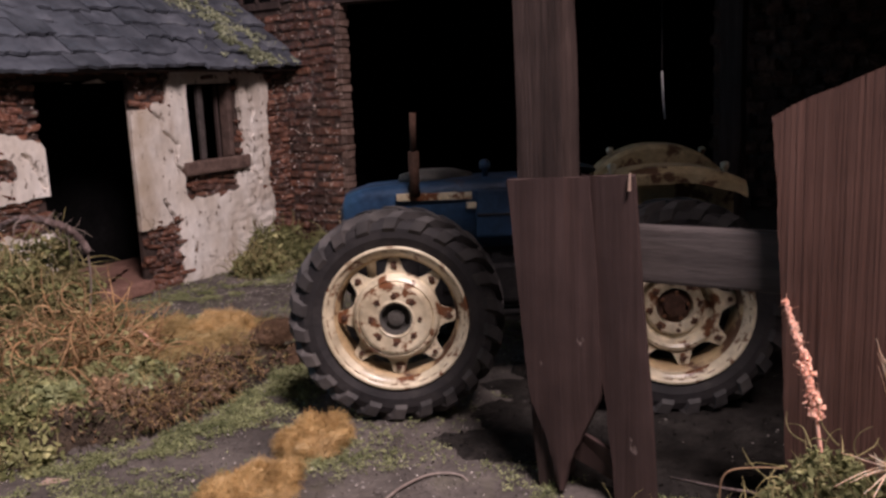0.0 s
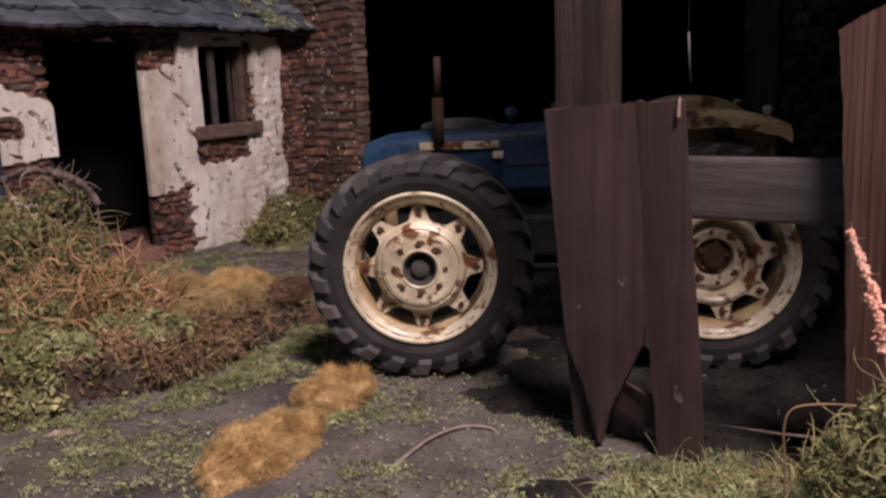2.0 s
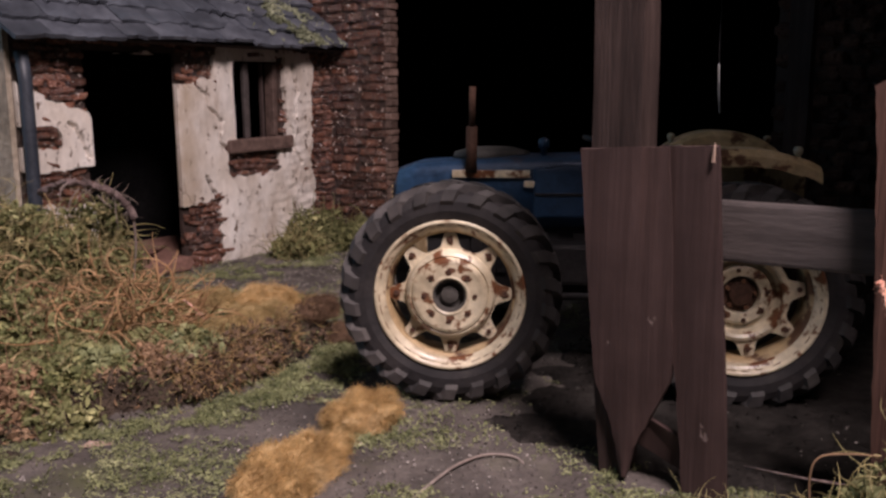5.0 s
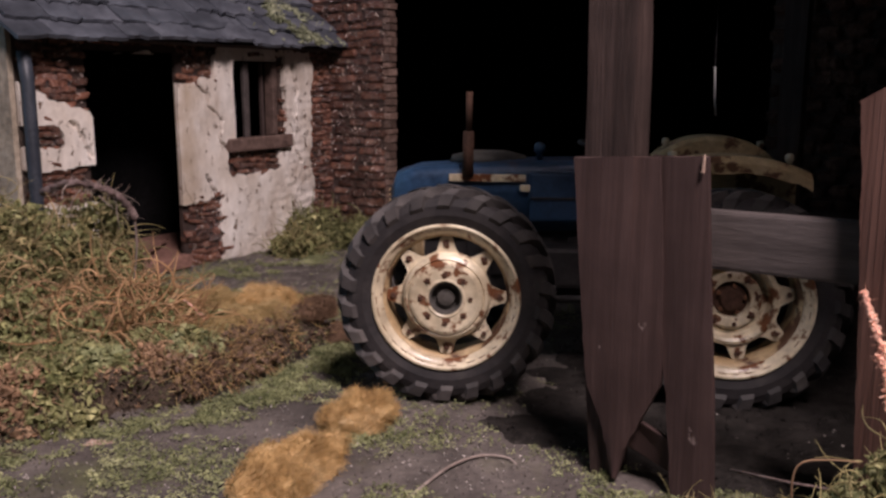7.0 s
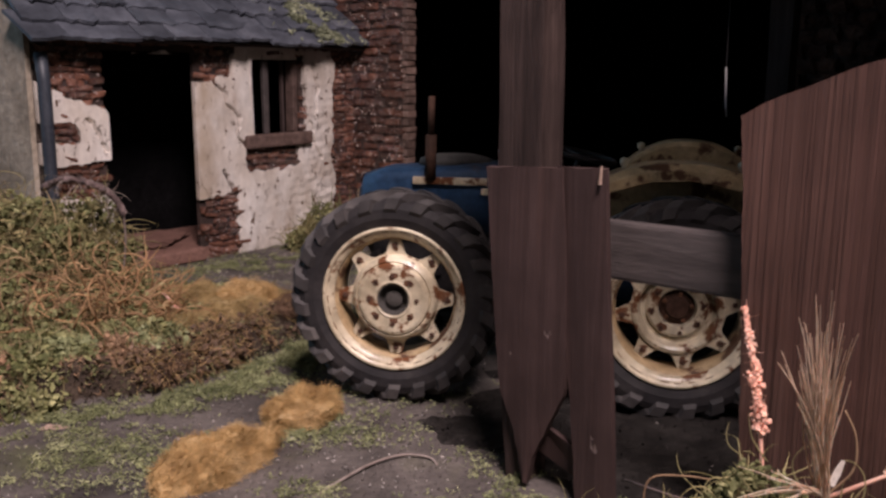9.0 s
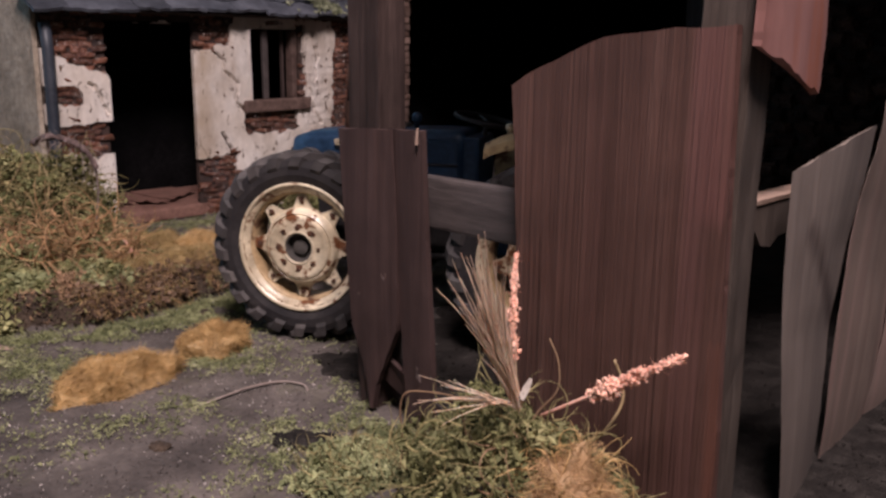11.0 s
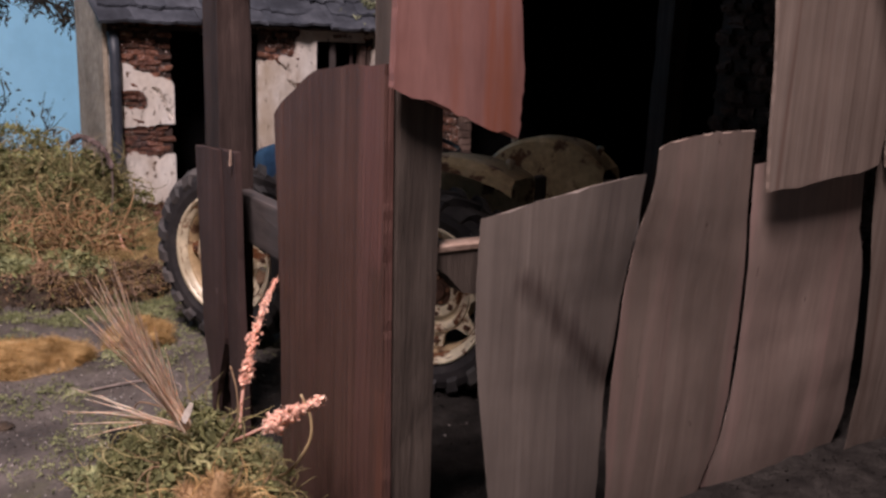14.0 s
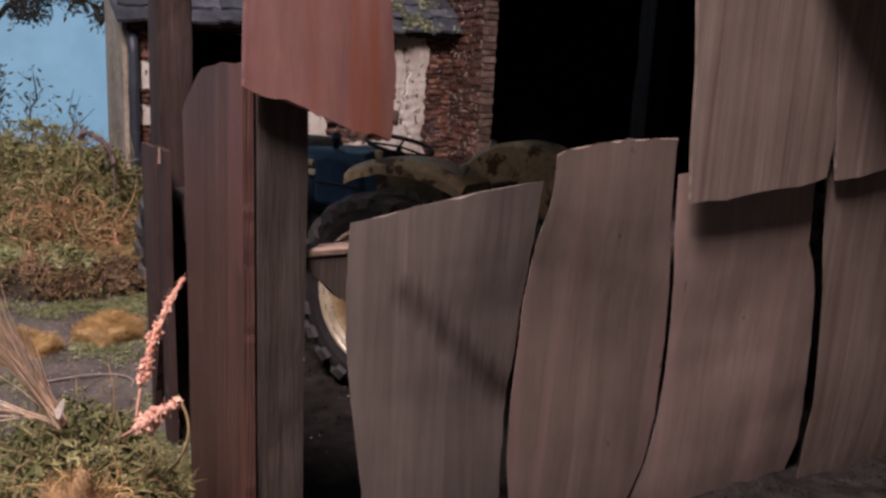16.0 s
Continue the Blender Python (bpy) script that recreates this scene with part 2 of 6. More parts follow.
M_CREAM_OLD = surface("cream_paint_worn", [(0.42, 0.30, 0.158), (0.55, 0.41, 0.225), (0.64, 0.50, 0.30)], 4, 0.5, 0.3, 0.005, fine=5, stain=(0.13, 0.058, 0.025), stain_scale=6, stain_at=(0.555, 0.61))
M_BLUE = surface("blue_tractor_paint", [(0.011, 0.030, 0.066), (0.021, 0.053, 0.110), (0.038, 0.078, 0.145)], 3, 0.40, 0.2, 0.004, stain=(0.07, 0.04, 0.03), stain_scale=4, stain_at=(0.64, 0.72))
M_TYRE = surface("dusty_rubber", [(0.012, 0.0105, 0.0118), (0.025, 0.022, 0.0228), (0.046, 0.040, 0.039)], 4, 0.7, 0.3, 0.006, fine=7, stain=(0.09, 0.08, 0.07), stain_scale=3.0, stain_at=(0.62, 0.80), gloss=0.3)
M_LUG = surface("dusty_tread", [(0.020, 0.018, 0.0185), (0.045, 0.039, 0.038), (0.092, 0.082, 0.076)], 3, 0.7, 0.3, 0.006, fine=7, vary=0.25)
M_IRON = surface("grimy_iron", [(0.02, 0.019, 0.02), (0.05, 0.045, 0.045)], 5, 0.55, 0.4, 0.008, metal=0.4)
M_RUST = surface("rusted_pipe", [(0.040, 0.021, 0.014), (0.080, 0.042, 0.029), (0.12, 0.068, 0.050)], 6, 0.8, 0.4, 0.006, gloss=0.2)
M_PIPE = surface("blue_grey_pipe", [(0.026, 0.031, 0.042), (0.048, 0.056, 0.072)], 5, 0.5, 0.2, 0.005)
M_FLOOR = surface("red_floor_tile", [(0.16, 0.082, 0.062), (0.27, 0.145, 0.112)], 4, 0.7, 0.4, 0.01)
# near-black so rooms and the high window read as unlit: shade in the colour
M_UNLIT = surface("unlit_interior", [(0.0045, 0.0043, 0.0045), (0.008, 0.0076, 0.008)], 3, 0.95, 0.5, 0.02, gloss=0.0)
M_ROD = surface("grey_enamel", [(0.45, 0.44, 0.43), (0.52, 0.51, 0.50)], 3, 0.4, 0.1, 0.002)
M_SKY = surface("painted_sky", [(0.20, 0.42, 0.62), (0.26, 0.48, 0.66), (0.36, 0.56, 0.70)], 0.06, 0.9, 0.0)

# the board also glows: added brightness beyond what the lamp gives its paint
sky_shader = M_SKY.node_tree.nodes["Principled BSDF"]
sky_shader.inputs["Emission Color"].default_value = (0.20, 0.36, 0.50, 1)
sky_shader.inputs["Emission Strength"].default_value = 0.6


def leafy(name, colours, scale=5.0, rough=0.75, through=0.0, grain=(0.45, 1.25)):
    return surface(name, colours, scale, rough, 0.0, fine=3.0, grain=grain, vary=0.35, island=True, gloss=0.25, through=through)


M_MOSS = leafy("green_flock", [(0.110, 0.126, 0.056), (0.245, 0.262, 0.128), (0.43, 0.44, 0.245)])
M_ROOFMOSS = leafy("pale_roof_moss", [(0.14, 0.155, 0.095), (0.28, 0.30, 0.195), (0.46, 0.475, 0.34)])
M_DRYMOSS = leafy("olive_flock", [(0.130, 0.112, 0.048), (0.265, 0.225, 0.104), (0.43, 0.375, 0.20)])
M_HEDGE = leafy("dull_green_leaf", [(0.044, 0.050, 0.018), (0.135, 0.144, 0.056), (0.29, 0.286, 0.130), (0.48, 0.46, 0.245)])
M_BRAMBLE = leafy("brown_bramble", [(0.16, 0.092, 0.055), (0.31, 0.195, 0.115), (0.46, 0.32, 0.195)])
M_STRAW = leafy("straw_stalk", [(0.30, 0.20, 0.09), (0.44, 0.32, 0.17), (0.56, 0.44, 0.26)])
M_FOAM = leafy("orange_fibre", [(0.33, 0.198, 0.078), (0.54, 0.355, 0.152), (0.74, 0.54, 0.29)])
M_SEED = leafy("pink_seed", [(0.72, 0.33, 0.235), (0.84, 0.48, 0.365), (0.88, 0.60, 0.48)], through=0.3)
M_BRISTLE = leafy("tan_bristle", [(0.58, 0.40, 0.280), (0.77, 0.58, 0.430), (0.91, 0.77, 0.63)], through=0.45, grain=(0.6, 1.15))
M_UMBER = leafy("umber_fibre", [(0.066, 0.037, 0.022), (0.155, 0.092, 0.056), (0.285, 0.182, 0.112)])
M_LOAM = leafy("red_brown_loam", [(0.042, 0.025, 0.016), (0.125, 0.080, 0.052), (0.28, 0.195, 0.135)])
M_REDCURL = leafy("red_brown_curl", [(0.22, 0.120, 0.058), (0.38, 0.226, 0.113), (0.54, 0.365, 0.210)])
M_BARNBRICK = surface("glossy_dark_brick", [(0.050, 0.021, 0.014), (0.115, 0.049, 0.032), (0.21, 0.100, 0.068)], 6, 0.20, 1.0, 0.04, fine=3, vary=0.5, gloss=1.0, clear=0.5, stain=(0.030, 0.016, 0.012), stain_scale=4, stain_at=(0.55, 0.66))
# pale edge colour: painted highlights for the barn bricks
M_GLINT = surface("pale_edge_glint", [(0.16, 0.100, 0.078), (0.30, 0.22, 0.18), (0.52, 0.43, 0.37)], 10, 0.25, 0.6, 0.02, vary=0.4, gloss=1.0)
# rim well: grime and the rim's own shade, both put into this cream
M_WELLSHADE = surface("grimy_shaded_cream", [(0.30, 0.200, 0.098), (0.48, 0.345, 0.190), (0.62, 0.475, 0.285)], 4, 0.55, 0.3, 0.005, fine=5, stain=(0.10, 0.050, 0.026), stain_scale=5, stain_at=(0.54, 0.60))
M_DARKTWIG = leafy("dark_sprig", [(0.025, 0.025, 0.02), (0.07, 0.06, 0.045)])
M_WEED = leafy("muted_green_foam", [(0.064, 0.066, 0.025), (0.175, 0.176, 0.075), (0.37, 0.35, 0.18)])
M_STONE = leafy("pale_grit", [(0.20, 0.18, 0.165), (0.38, 0.345, 0.32), (0.62, 0.575, 0.53)])
M_TWIG = leafy("grey_dead_twig", [(0.20, 0.15, 0.13), (0.30, 0.24, 0.21), (0.40, 0.33, 0.29)])
M_VINE = surface("knobbly_vine_bark", [(0.060, 0.038, 0.034), (0.13, 0.088, 0.080), (0.27, 0.20, 0.185)], 14, 0.85, 0.8, 0.01, fine=4)
M_CURL = leafy("orange_brown_curl", [(0.23, 0.130, 0.060), (0.42, 0.262, 0.128), (0.62, 0.43, 0.25)])
M_OCHRE = leafy("olive_ochre_fibre", [(0.24, 0.165, 0.07), (0.42, 0.30, 0.135), (0.60, 0.46, 0.24)])
M_FLAKE = surface("rust_flake", [(0.10, 0.042, 0.020), (0.19, 0.085, 0.042)], 14, 0.8, 0.4, 0.004)
M_CAP = surface("dull_grey_cap", [(0.045, 0.040, 0.035), (0.10, 0.09, 0.08)], 9, 0.7, 0.2, 0.004)
# mortar colour that also paints glints on the brickwork
M_SMEAR = leafy("pale_mortar_glint", [(0.28, 0.21, 0.18), (0.46, 0.37, 0.32), (0.66, 0.57, 0.51)])

# ---- building blocks ----
def thing(name, m, label, category, group="", kind=""):
    """A top-level Empty at the pose m (farm metres)."""
    ob = new(name)
    ob.empty_display_size = 0.1 * K
    ob.matrix_world = Matrix.Translation(m.translation * K) @ m.to_3x3().to_4x4()
    return tagged(ob, label, category, group, kind)


def mesh_of(name, bm, material, smooth=False):
    bm.transform(Matrix.Scale(K, 4))
    me = bpy.data.meshes.new(name)
    bm.to_mesh(me)
    bm.free()
    me.materials.append(material)
    if smooth is not None:
        me.polygons.foreach_set("use_smooth", [smooth] * len(me.polygons))
    return me


def part(name, bm, material, parent, label="", smooth=False, kind=""):
    ob = new(name, mesh_of(name, bm, material, smooth))
    ob.parent = parent
    return tagged(ob, label, kind=kind)


def piece(name, me, parent, m):
    ob = new(name, me)
    ob.parent = parent
    ob.matrix_local = Matrix.Translation(m.translation * K) @ m.to_3x3().to_4x4()
    return ob


def raw(name, verts, faces, material, parent=None, label="", smooth=False):
    me = bpy.data.meshes.new(name)
    me.from_pydata((np.asarray(verts, float) * K).tolist(), [], faces if isinstance(faces, list) else faces.tolist())
    me.materials.append(material)
    me.polygons.foreach_set("use_smooth", [smooth] * len(me.polygons))
    me.update()
    ob = new(name, me)
    ob.parent = parent
    return tagged(ob, label)


def box(bm, lo, hi, m=Matrix(), bevel=0.0, jitter=0.0):
    lo, hi = Vector(lo), Vector(hi)
    vs = bmesh.ops.create_cube(bm, size=1, matrix=m @ Matrix.Translation((lo + hi) / 2) @ Matrix.Diagonal((*(hi - lo), 1)))["verts"]
    for v in vs:
        v.co += Vector([random.uniform(-jitter, jitter) for _ in range(3)])
    if bevel:
        es = list({e for v in vs for e in v.link_edges})
        bmesh.ops.bevel(bm, geom=es, offset=bevel, segments=2, affect="EDGES", profile=0.6)
    return bm


def boxed(lo, hi, m=Matrix(), bevel=0.0, jitter=0.0):
    return box(bmesh.new(), lo, hi, m, bevel, jitter)


def lathe(bm, profile, n=48, m=Matrix(), close=False):
    """Turn (radius, height) points about z."""
    rings = [[bm.verts.new(m @ Vector((r * math.cos(a), r * math.sin(a), h))) for a in [2 * math.pi * i / n for i in range(n)]] for r, h in profile]
    pairs = list(zip(rings, rings[1:])) + ([(rings[-1], rings[0])] if close else [])
    for a, b in pairs:
        for i in range(n):
            bm.faces.new((a[i], a[(i + 1) % n], b[(i + 1) % n], b[i]))
    if not close:
        for ring in (rings[0][::-1], rings[-1]):
            bm.faces.new(ring)
    return bm


def tube(bm, pts, r, n=8, r2=None):
    pts = [Vector(p) for p in pts]
    rings = []
    for i, p in enumerate(pts):
        d = (pts[min(i + 1, len(pts) - 1)] - pts[max(i - 1, 0)]).normalized()
        side = d.orthogonal().normalized() if not rings else (rings[-1][1] - d * rings[-1][1].dot(d)).normalized()
        up = d.cross(side)
        f = i / max(1, len(pts) - 1)
        rr = r + (r2 - r) * f if r2 is not None else r
        rings.append(([bm.verts.new(p + rr * (side * math.cos(a) + up * math.sin(a))) for a in [2 * math.pi * k / n for k in range(n)]], side))
    for (a, _), (b, _) in zip(rings, rings[1:]):
        for k in range(n):
            bm.faces.new((a[k], a[(k + 1) % n], b[(k + 1) % n], b[k]))
    bm.faces.new(rings[0][0][::-1])
    bm.faces.new(rings[-1][0])
    return bm


def curve(pts, n=6):
    """A smooth line through the points."""
    p = [Vector(q) for q in pts]
    p = [p[0] * 2 - p[1]] + p + [p[-1] * 2 - p[-2]]
    out = []
    for a, b, c, d in zip(p, p[1:], p[2:], p[3:]):
        for k in range(n):
            t = k / n
            out.append(0.5 * (2 * b + (c - a) * t + (2 * a - 5 * b + 4 * c - d) * t ** 2 + (3 * b - a - 3 * c + d) * t ** 3))
    return out + [p[-2]]


def strands(name, roots, ways, length, radius, curl, material, parent=None, label="", steps=7, droop=0.0, seed=1):
    """Thin three-sided stalks: each from a root along its way, bending and curling as it goes."""
    rng = np.random.default_rng(seed)
    n = len(roots)
    p, d = np.array(roots, float), np.array(ways, float)
    d /= np.linalg.norm(d, axis=1)[:, None]
    length = np.broadcast_to(length, n) * rng.uniform(0.6, 1.25, n)
    step = (length / (steps - 1))[:, None]
    axis = rng.normal(size=(n, 3))
    axis /= np.linalg.norm(axis, axis=1)[:, None]
    amount = rng.uniform(0.3, 1.0, n)[:, None] * curl
    verts = np.zeros((n, steps, 3, 3))
    for i in range(steps):
        side = np.cross(d, axis)
        side /= np.linalg.norm(side, axis=1)[:, None] + 1e-9
        up = np.cross(d, side)
        r = radius * (1 - 0.75 * i / (steps - 1))
        for k in range(3):
            a = 2 * math.pi * k / 3
            verts[:, i, k] = p + r * (side * math.cos(a) + up * math.sin(a))
        p = p + d * step
        d = d + amount * np.cross(axis, d) + rng.normal(size=(n, 3)) * 0.12 * min(1, curl + 0.2)
        d[:, 2] -= droop
        d /= np.linalg.norm(d, axis=1)[:, None]
    base = (np.arange(n) * steps * 3)[:, None, None, None]
    i, k = np.arange(steps - 1)[None, :, None], np.arange(3)[None, None, :]
    quads = np.stack([base[..., 0] + i * 3 + k, base[..., 0] + i * 3 + (k + 1) % 3, base[..., 0] + (i + 1) * 3 + (k + 1) % 3, base[..., 0] + (i + 1) * 3 + k], -1)
    ob = raw(name, verts.reshape(-1, 3), quads.reshape(-1, 4), material, parent, label, True)
    return tagged(ob, label, kind="stuff") if n > 20 else ob


def flecks(name, points, size, material, parent=None, label="", flat=0.0, seed=2, long=1.6):
    """Small folded leaves or crumbs at the points."""
    rng = np.random.default_rng(seed)
    n = len(points)
    p = np.array(points, float)
    a, b = rng.normal(size=(n, 3)), rng.normal(size=(n, 3))
    a[:, 2] *= 1 - flat
    b[:, 2] *= 1 - flat
    a /= np.linalg.norm(a, axis=1)[:, None] + 1e-9
    b -= a * (a * b).sum(1)[:, None]
    b /= np.linalg.norm(b, axis=1)[:, None] + 1e-9
    c = np.cross(a, b)
    s = (size * rng.uniform(0.45, 1.3, n))[:, None]
    a, b, c = a * s * long, b * s * 0.55, c * s * 0.25
    verts = np.stack([p - a, p + b + c, p + a, p - b + c], 1).reshape(-1, 3)
    q = np.arange(n)[:, None] * 4
    faces = np.concatenate([np.hstack([q, q + 1, q + 2]), np.hstack([q, q + 2, q + 3])])
    return tagged(raw(name, verts, faces, material, parent, label), label, kind="stuff")


def foam(name, points, size, material, parent=None, label="", seed=3):
    """Torn lumps of foam foliage: small uneven eight-sided crumbs at the points."""
    rng = np.random.default_rng(seed)
    n = len(points)
    unit = np.array([(1, 0, 0), (-1, 0, 0), (0, 1, 0), (0, -1, 0), (0, 0, 1), (0, 0, -1)], float)
    tri = np.array([(0, 2, 4), (2, 1, 4), (1, 3, 4), (3, 0, 4), (2, 0, 5), (1, 2, 5), (3, 1, 5), (0, 3, 5)])
    spin = np.linalg.qr(rng.normal(size=(n, 3, 3)))[0]
    lengths = rng.uniform(0.45, 1.5, (n, 6, 1)) * (size * rng.uniform(0.4, 1.25, n))[:, None, None]
    verts = np.einsum("nij,vj->nvi", spin, unit) * lengths + np.array(points, float)[:, None, :]
    faces = (np.arange(n) * 6)[:, None, None] + tri[None]
    return tagged(raw(name, verts.reshape(-1, 3), faces.reshape(-1, 3), material, parent, label), label, kind="stuff")


def outline(bm, edge, thick, m=Matrix(), bow=0.0, lift=0.0):
    """A sawn or torn board: the outline (across, up) as a slab, bowed across its face. It is cut in strips up its length."""
    front = [bm.verts.new(m @ Vector((a, 0, u))) for a, u in edge]
    f = bm.faces.new(front)
    out = bmesh.ops.extrude_face_region(bm, geom=[f])
    back = [g for g in out["geom"] if isinstance(g, bmesh.types.BMVert)]
    bmesh.ops.translate(bm, verts=back, vec=m.to_3x3() @ Vector((0, thick, 0)))
    bmesh.ops.recalc_face_normals(bm, faces=bm.faces[:])
    return bm


def plank(lefts, rights, thick, m=Matrix(), bow=0.0, cup=0.0, rough=0.006, rows=26, cols=7, seed=0, head=None, tuck=0.0, thin=False):
    """A warped board between a left and a right edge, each (across, up, proud) from foot to head; bow along, cup across."""
    rnd = random.Random(seed)
    bm = bmesh.new()

    def along(pts, f):
        g = f * (len(pts) - 1)
        i = min(int(g), len(pts) - 2)
        h = g - i
        h = h * h * (3 - 2 * h) * 0.5 + h * 0.5
        p, q = [(*e, 0.0)[:3] for e in pts[i:i + 2]]
        return [a + (b - a) * h for a, b in zip(p, q)]

    def crown(g):
        for (a, h), (c, k) in zip(head, head[1:]):
            if g <= c:
                return h + (k - h) * (g - a) / (c - a)
        return head[-1][1]
    grid = {}
    for side in (0, 1):
        for j in range(rows):
            f = j / (rows - 1)
            (la, lu, lo), (ra, ru, ro) = along(lefts, f), along(rights, f)
            la += rnd.uniform(-rough, rough) * (side == 0) * 0.6
            ra += rnd.uniform(-rough, rough) * (side == 0) * 0.6
            for i in range(cols):
                g = i / (cols - 1)
                a, u = la + (ra - la) * g, lu + (ru - lu) * g
                out = -lo * (1 - g) - ro * g - bow * math.sin(math.pi * f) - cup * math.sin(math.pi * g) + 0.006 * noise.noise((a * 3 + seed * 7, u * 1.5, seed))
                out += tuck * max(0, 1 - u / 0.8) ** 2
                if head:
                    u *= crown(g) / (lefts[-1][1] * (1 - g) + rights[-1][1] * g)
                if j in (0, rows - 1):
                    u += rnd.uniform(-1, 1) * rough * 1.5 * (side == 0)
                deep = thick * (0.15 if thin and i in (0, cols - 1) else 1)
                grid[side, j, i] = bm.verts.new(m @ Vector((a, out + side * deep, u)))
    for j in range(rows - 1):
        for i in range(cols - 1):
            bm.faces.new((grid[0, j, i], grid[0, j, i + 1], grid[0, j + 1, i + 1], grid[0, j + 1, i])).smooth = True
            bm.faces.new((grid[1, j, i], grid[1, j + 1, i], grid[1, j + 1, i + 1], grid[1, j, i + 1])).smooth = True
    for j in range(rows - 1):
        bm.faces.new((grid[0, j, 0], grid[0, j + 1, 0], grid[1, j + 1, 0], grid[1, j, 0]))
        bm.faces.new((grid[0, j, cols - 1], grid[1, j, cols - 1], grid[1, j + 1, cols - 1], grid[0, j + 1, cols - 1]))
    for i in range(cols - 1):
        bm.faces.new((grid[0, 0, i], grid[1, 0, i], grid[1, 0, i + 1], grid[0, 0, i + 1]))
        bm.faces.new((grid[0, rows - 1, i], grid[0, rows - 1, i + 1], grid[1, rows - 1, i + 1], grid[1, rows - 1, i]))
    for e in bm.edges:
        if len({f.smooth for f in e.link_faces}) == 2:
            e.smooth = False
    return bm


def smoothstep(a, b, x):
    t = min(1, max(0, (x - a) / (b - a)))
    return t * t * (3 - 2 * t)


def bank_edge(y):
    """Where the bank meets the yard."""
    return float(np.interp(y, (4.6, 5.15, 5.4, 5.9, 6.4, 7.1, 7.6, 8.3), (-2.9, -2.4, -2.05, -1.75, -1.50, -1.42, -1.7, -2.3)))


def bank(x, y):
    """How far a place lies up on the overgrown bank beside the track (0 to 1)."""
    edge = bank_edge(y) + 0.10 * noise.noise((x * 2.2, y * 2.2, 3)) + 0.03 * noise.noise((x * 7, y * 7, 3))
    return smoothstep(0.04, -0.16, x - edge) * smoothstep(4.2, 5.4, y + 0.12 * x + 0.35) * smoothstep(7.55, 7.0, y + 0.12 * x)


def ground_height(x, y):
    z = 0.055 - 0.02 * smoothstep(8.0, 10.5, y - 0.3 * x) * smoothstep(2.0, -1.0, x)
    z += 0.24 * bank(x, y)
    z += 0.25 * smoothstep(0.85, 0.2, math.hypot((x - 1.55) / 1.15, (y - 3.55) / 0.75))
    z -= 3.0 * smoothstep(11.0, 20.0, math.hypot(x, y - 6))
    return z + 0.018 * noise.noise((x * 1.5, y * 1.5, 0)) + 0.010 * noise.noise((x * 6, y * 6, 5))


FARM = pose(-2.42, 11.85, 0, 0, 0, -28)  # x along the barn front, y into the barn

# ---- ground and painted sky ----
def ground_sheet():
    xs = np.unique(np.concatenate([-np.geomspace(5.4, 20, 16)[::-1], np.arange(-5.4, 5.4, 0.055), np.geomspace(5.4, 18, 14)]))
    ys = np.unique(np.concatenate([2 - np.geomspace(0.5, 8, 16)[::-1], np.arange(2, 10.5, 0.055), 10.5 + np.geomspace(0.2, 14, 16)]))
    verts = [(x, y, ground_height(x, y)) for y in ys for x in xs]
    n = len(xs)
    faces = [(j * n + i, j * n + i + 1, (j + 1) * n + i + 1, (j + 1) * n + i) for j in range(len(ys) - 1) for i in range(n - 1)]
    g = raw("ground", verts, faces, M_GROUND, smooth=True)
    return tagged(g, "dark grey trodden earth yard with mossy patches", "ground", kind="structure")


def sky_board():
    n, r = 40, 21.0
    verts, faces = [], []
    for i in range(n + 1):
        a = radians(20 + 190 * i / n)
        for z in (-4.0, 16.0):
            verts.append((1 + r * math.cos(a), 6 + r * math.sin(a), z))
    for i in range(n):
        faces.append((2 * i, 2 * i + 1, 2 * i + 3, 2 * i + 2))
    return tagged(raw("backdrop", verts, faces, M_SKY, smooth=True), "plain pale blue painted sky backdrop", "backdrop", kind="structure")


ground_sheet()
sky_board()


# ---- bricks ----
def brick_kinds(length, height, deep, seed, n=10, mat=M_BRICK, wear=1.0, arris=None):
    rnd, made = random.Random(seed), []
    for _ in range(n):
        bm = bmesh.new()
        l, h = length * rnd.uniform(1 - 0.30 * wear, 1 + 0.06 * wear), height * rnd.uniform(1 - 0.20 * wear, 1.02)
        box(bm, (-l / 2, -deep / 2, -h / 2), (l / 2, deep / 2, h / 2), bevel=0.0)
        for v in bm.verts:
            v.co += Vector([rnd.uniform(-1, 1) * a * wear for a in (0.022, 0.022, 0.016)])
        bmesh.ops.bevel(bm, geom=bm.edges[:], offset=(0.030 if height > 0.08 else 0.014) * wear, segments=2 if height > 0.08 else 1, affect="EDGES")
        # some upper and right bevels get the painted highlight colour
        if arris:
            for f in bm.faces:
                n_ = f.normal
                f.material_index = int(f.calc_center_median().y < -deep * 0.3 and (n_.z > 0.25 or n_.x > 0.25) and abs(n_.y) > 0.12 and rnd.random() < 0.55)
        me = mesh_of("brick", bm, mat)
        if arris:
            me.materials.append(arris)
        made.append(me)
    return made


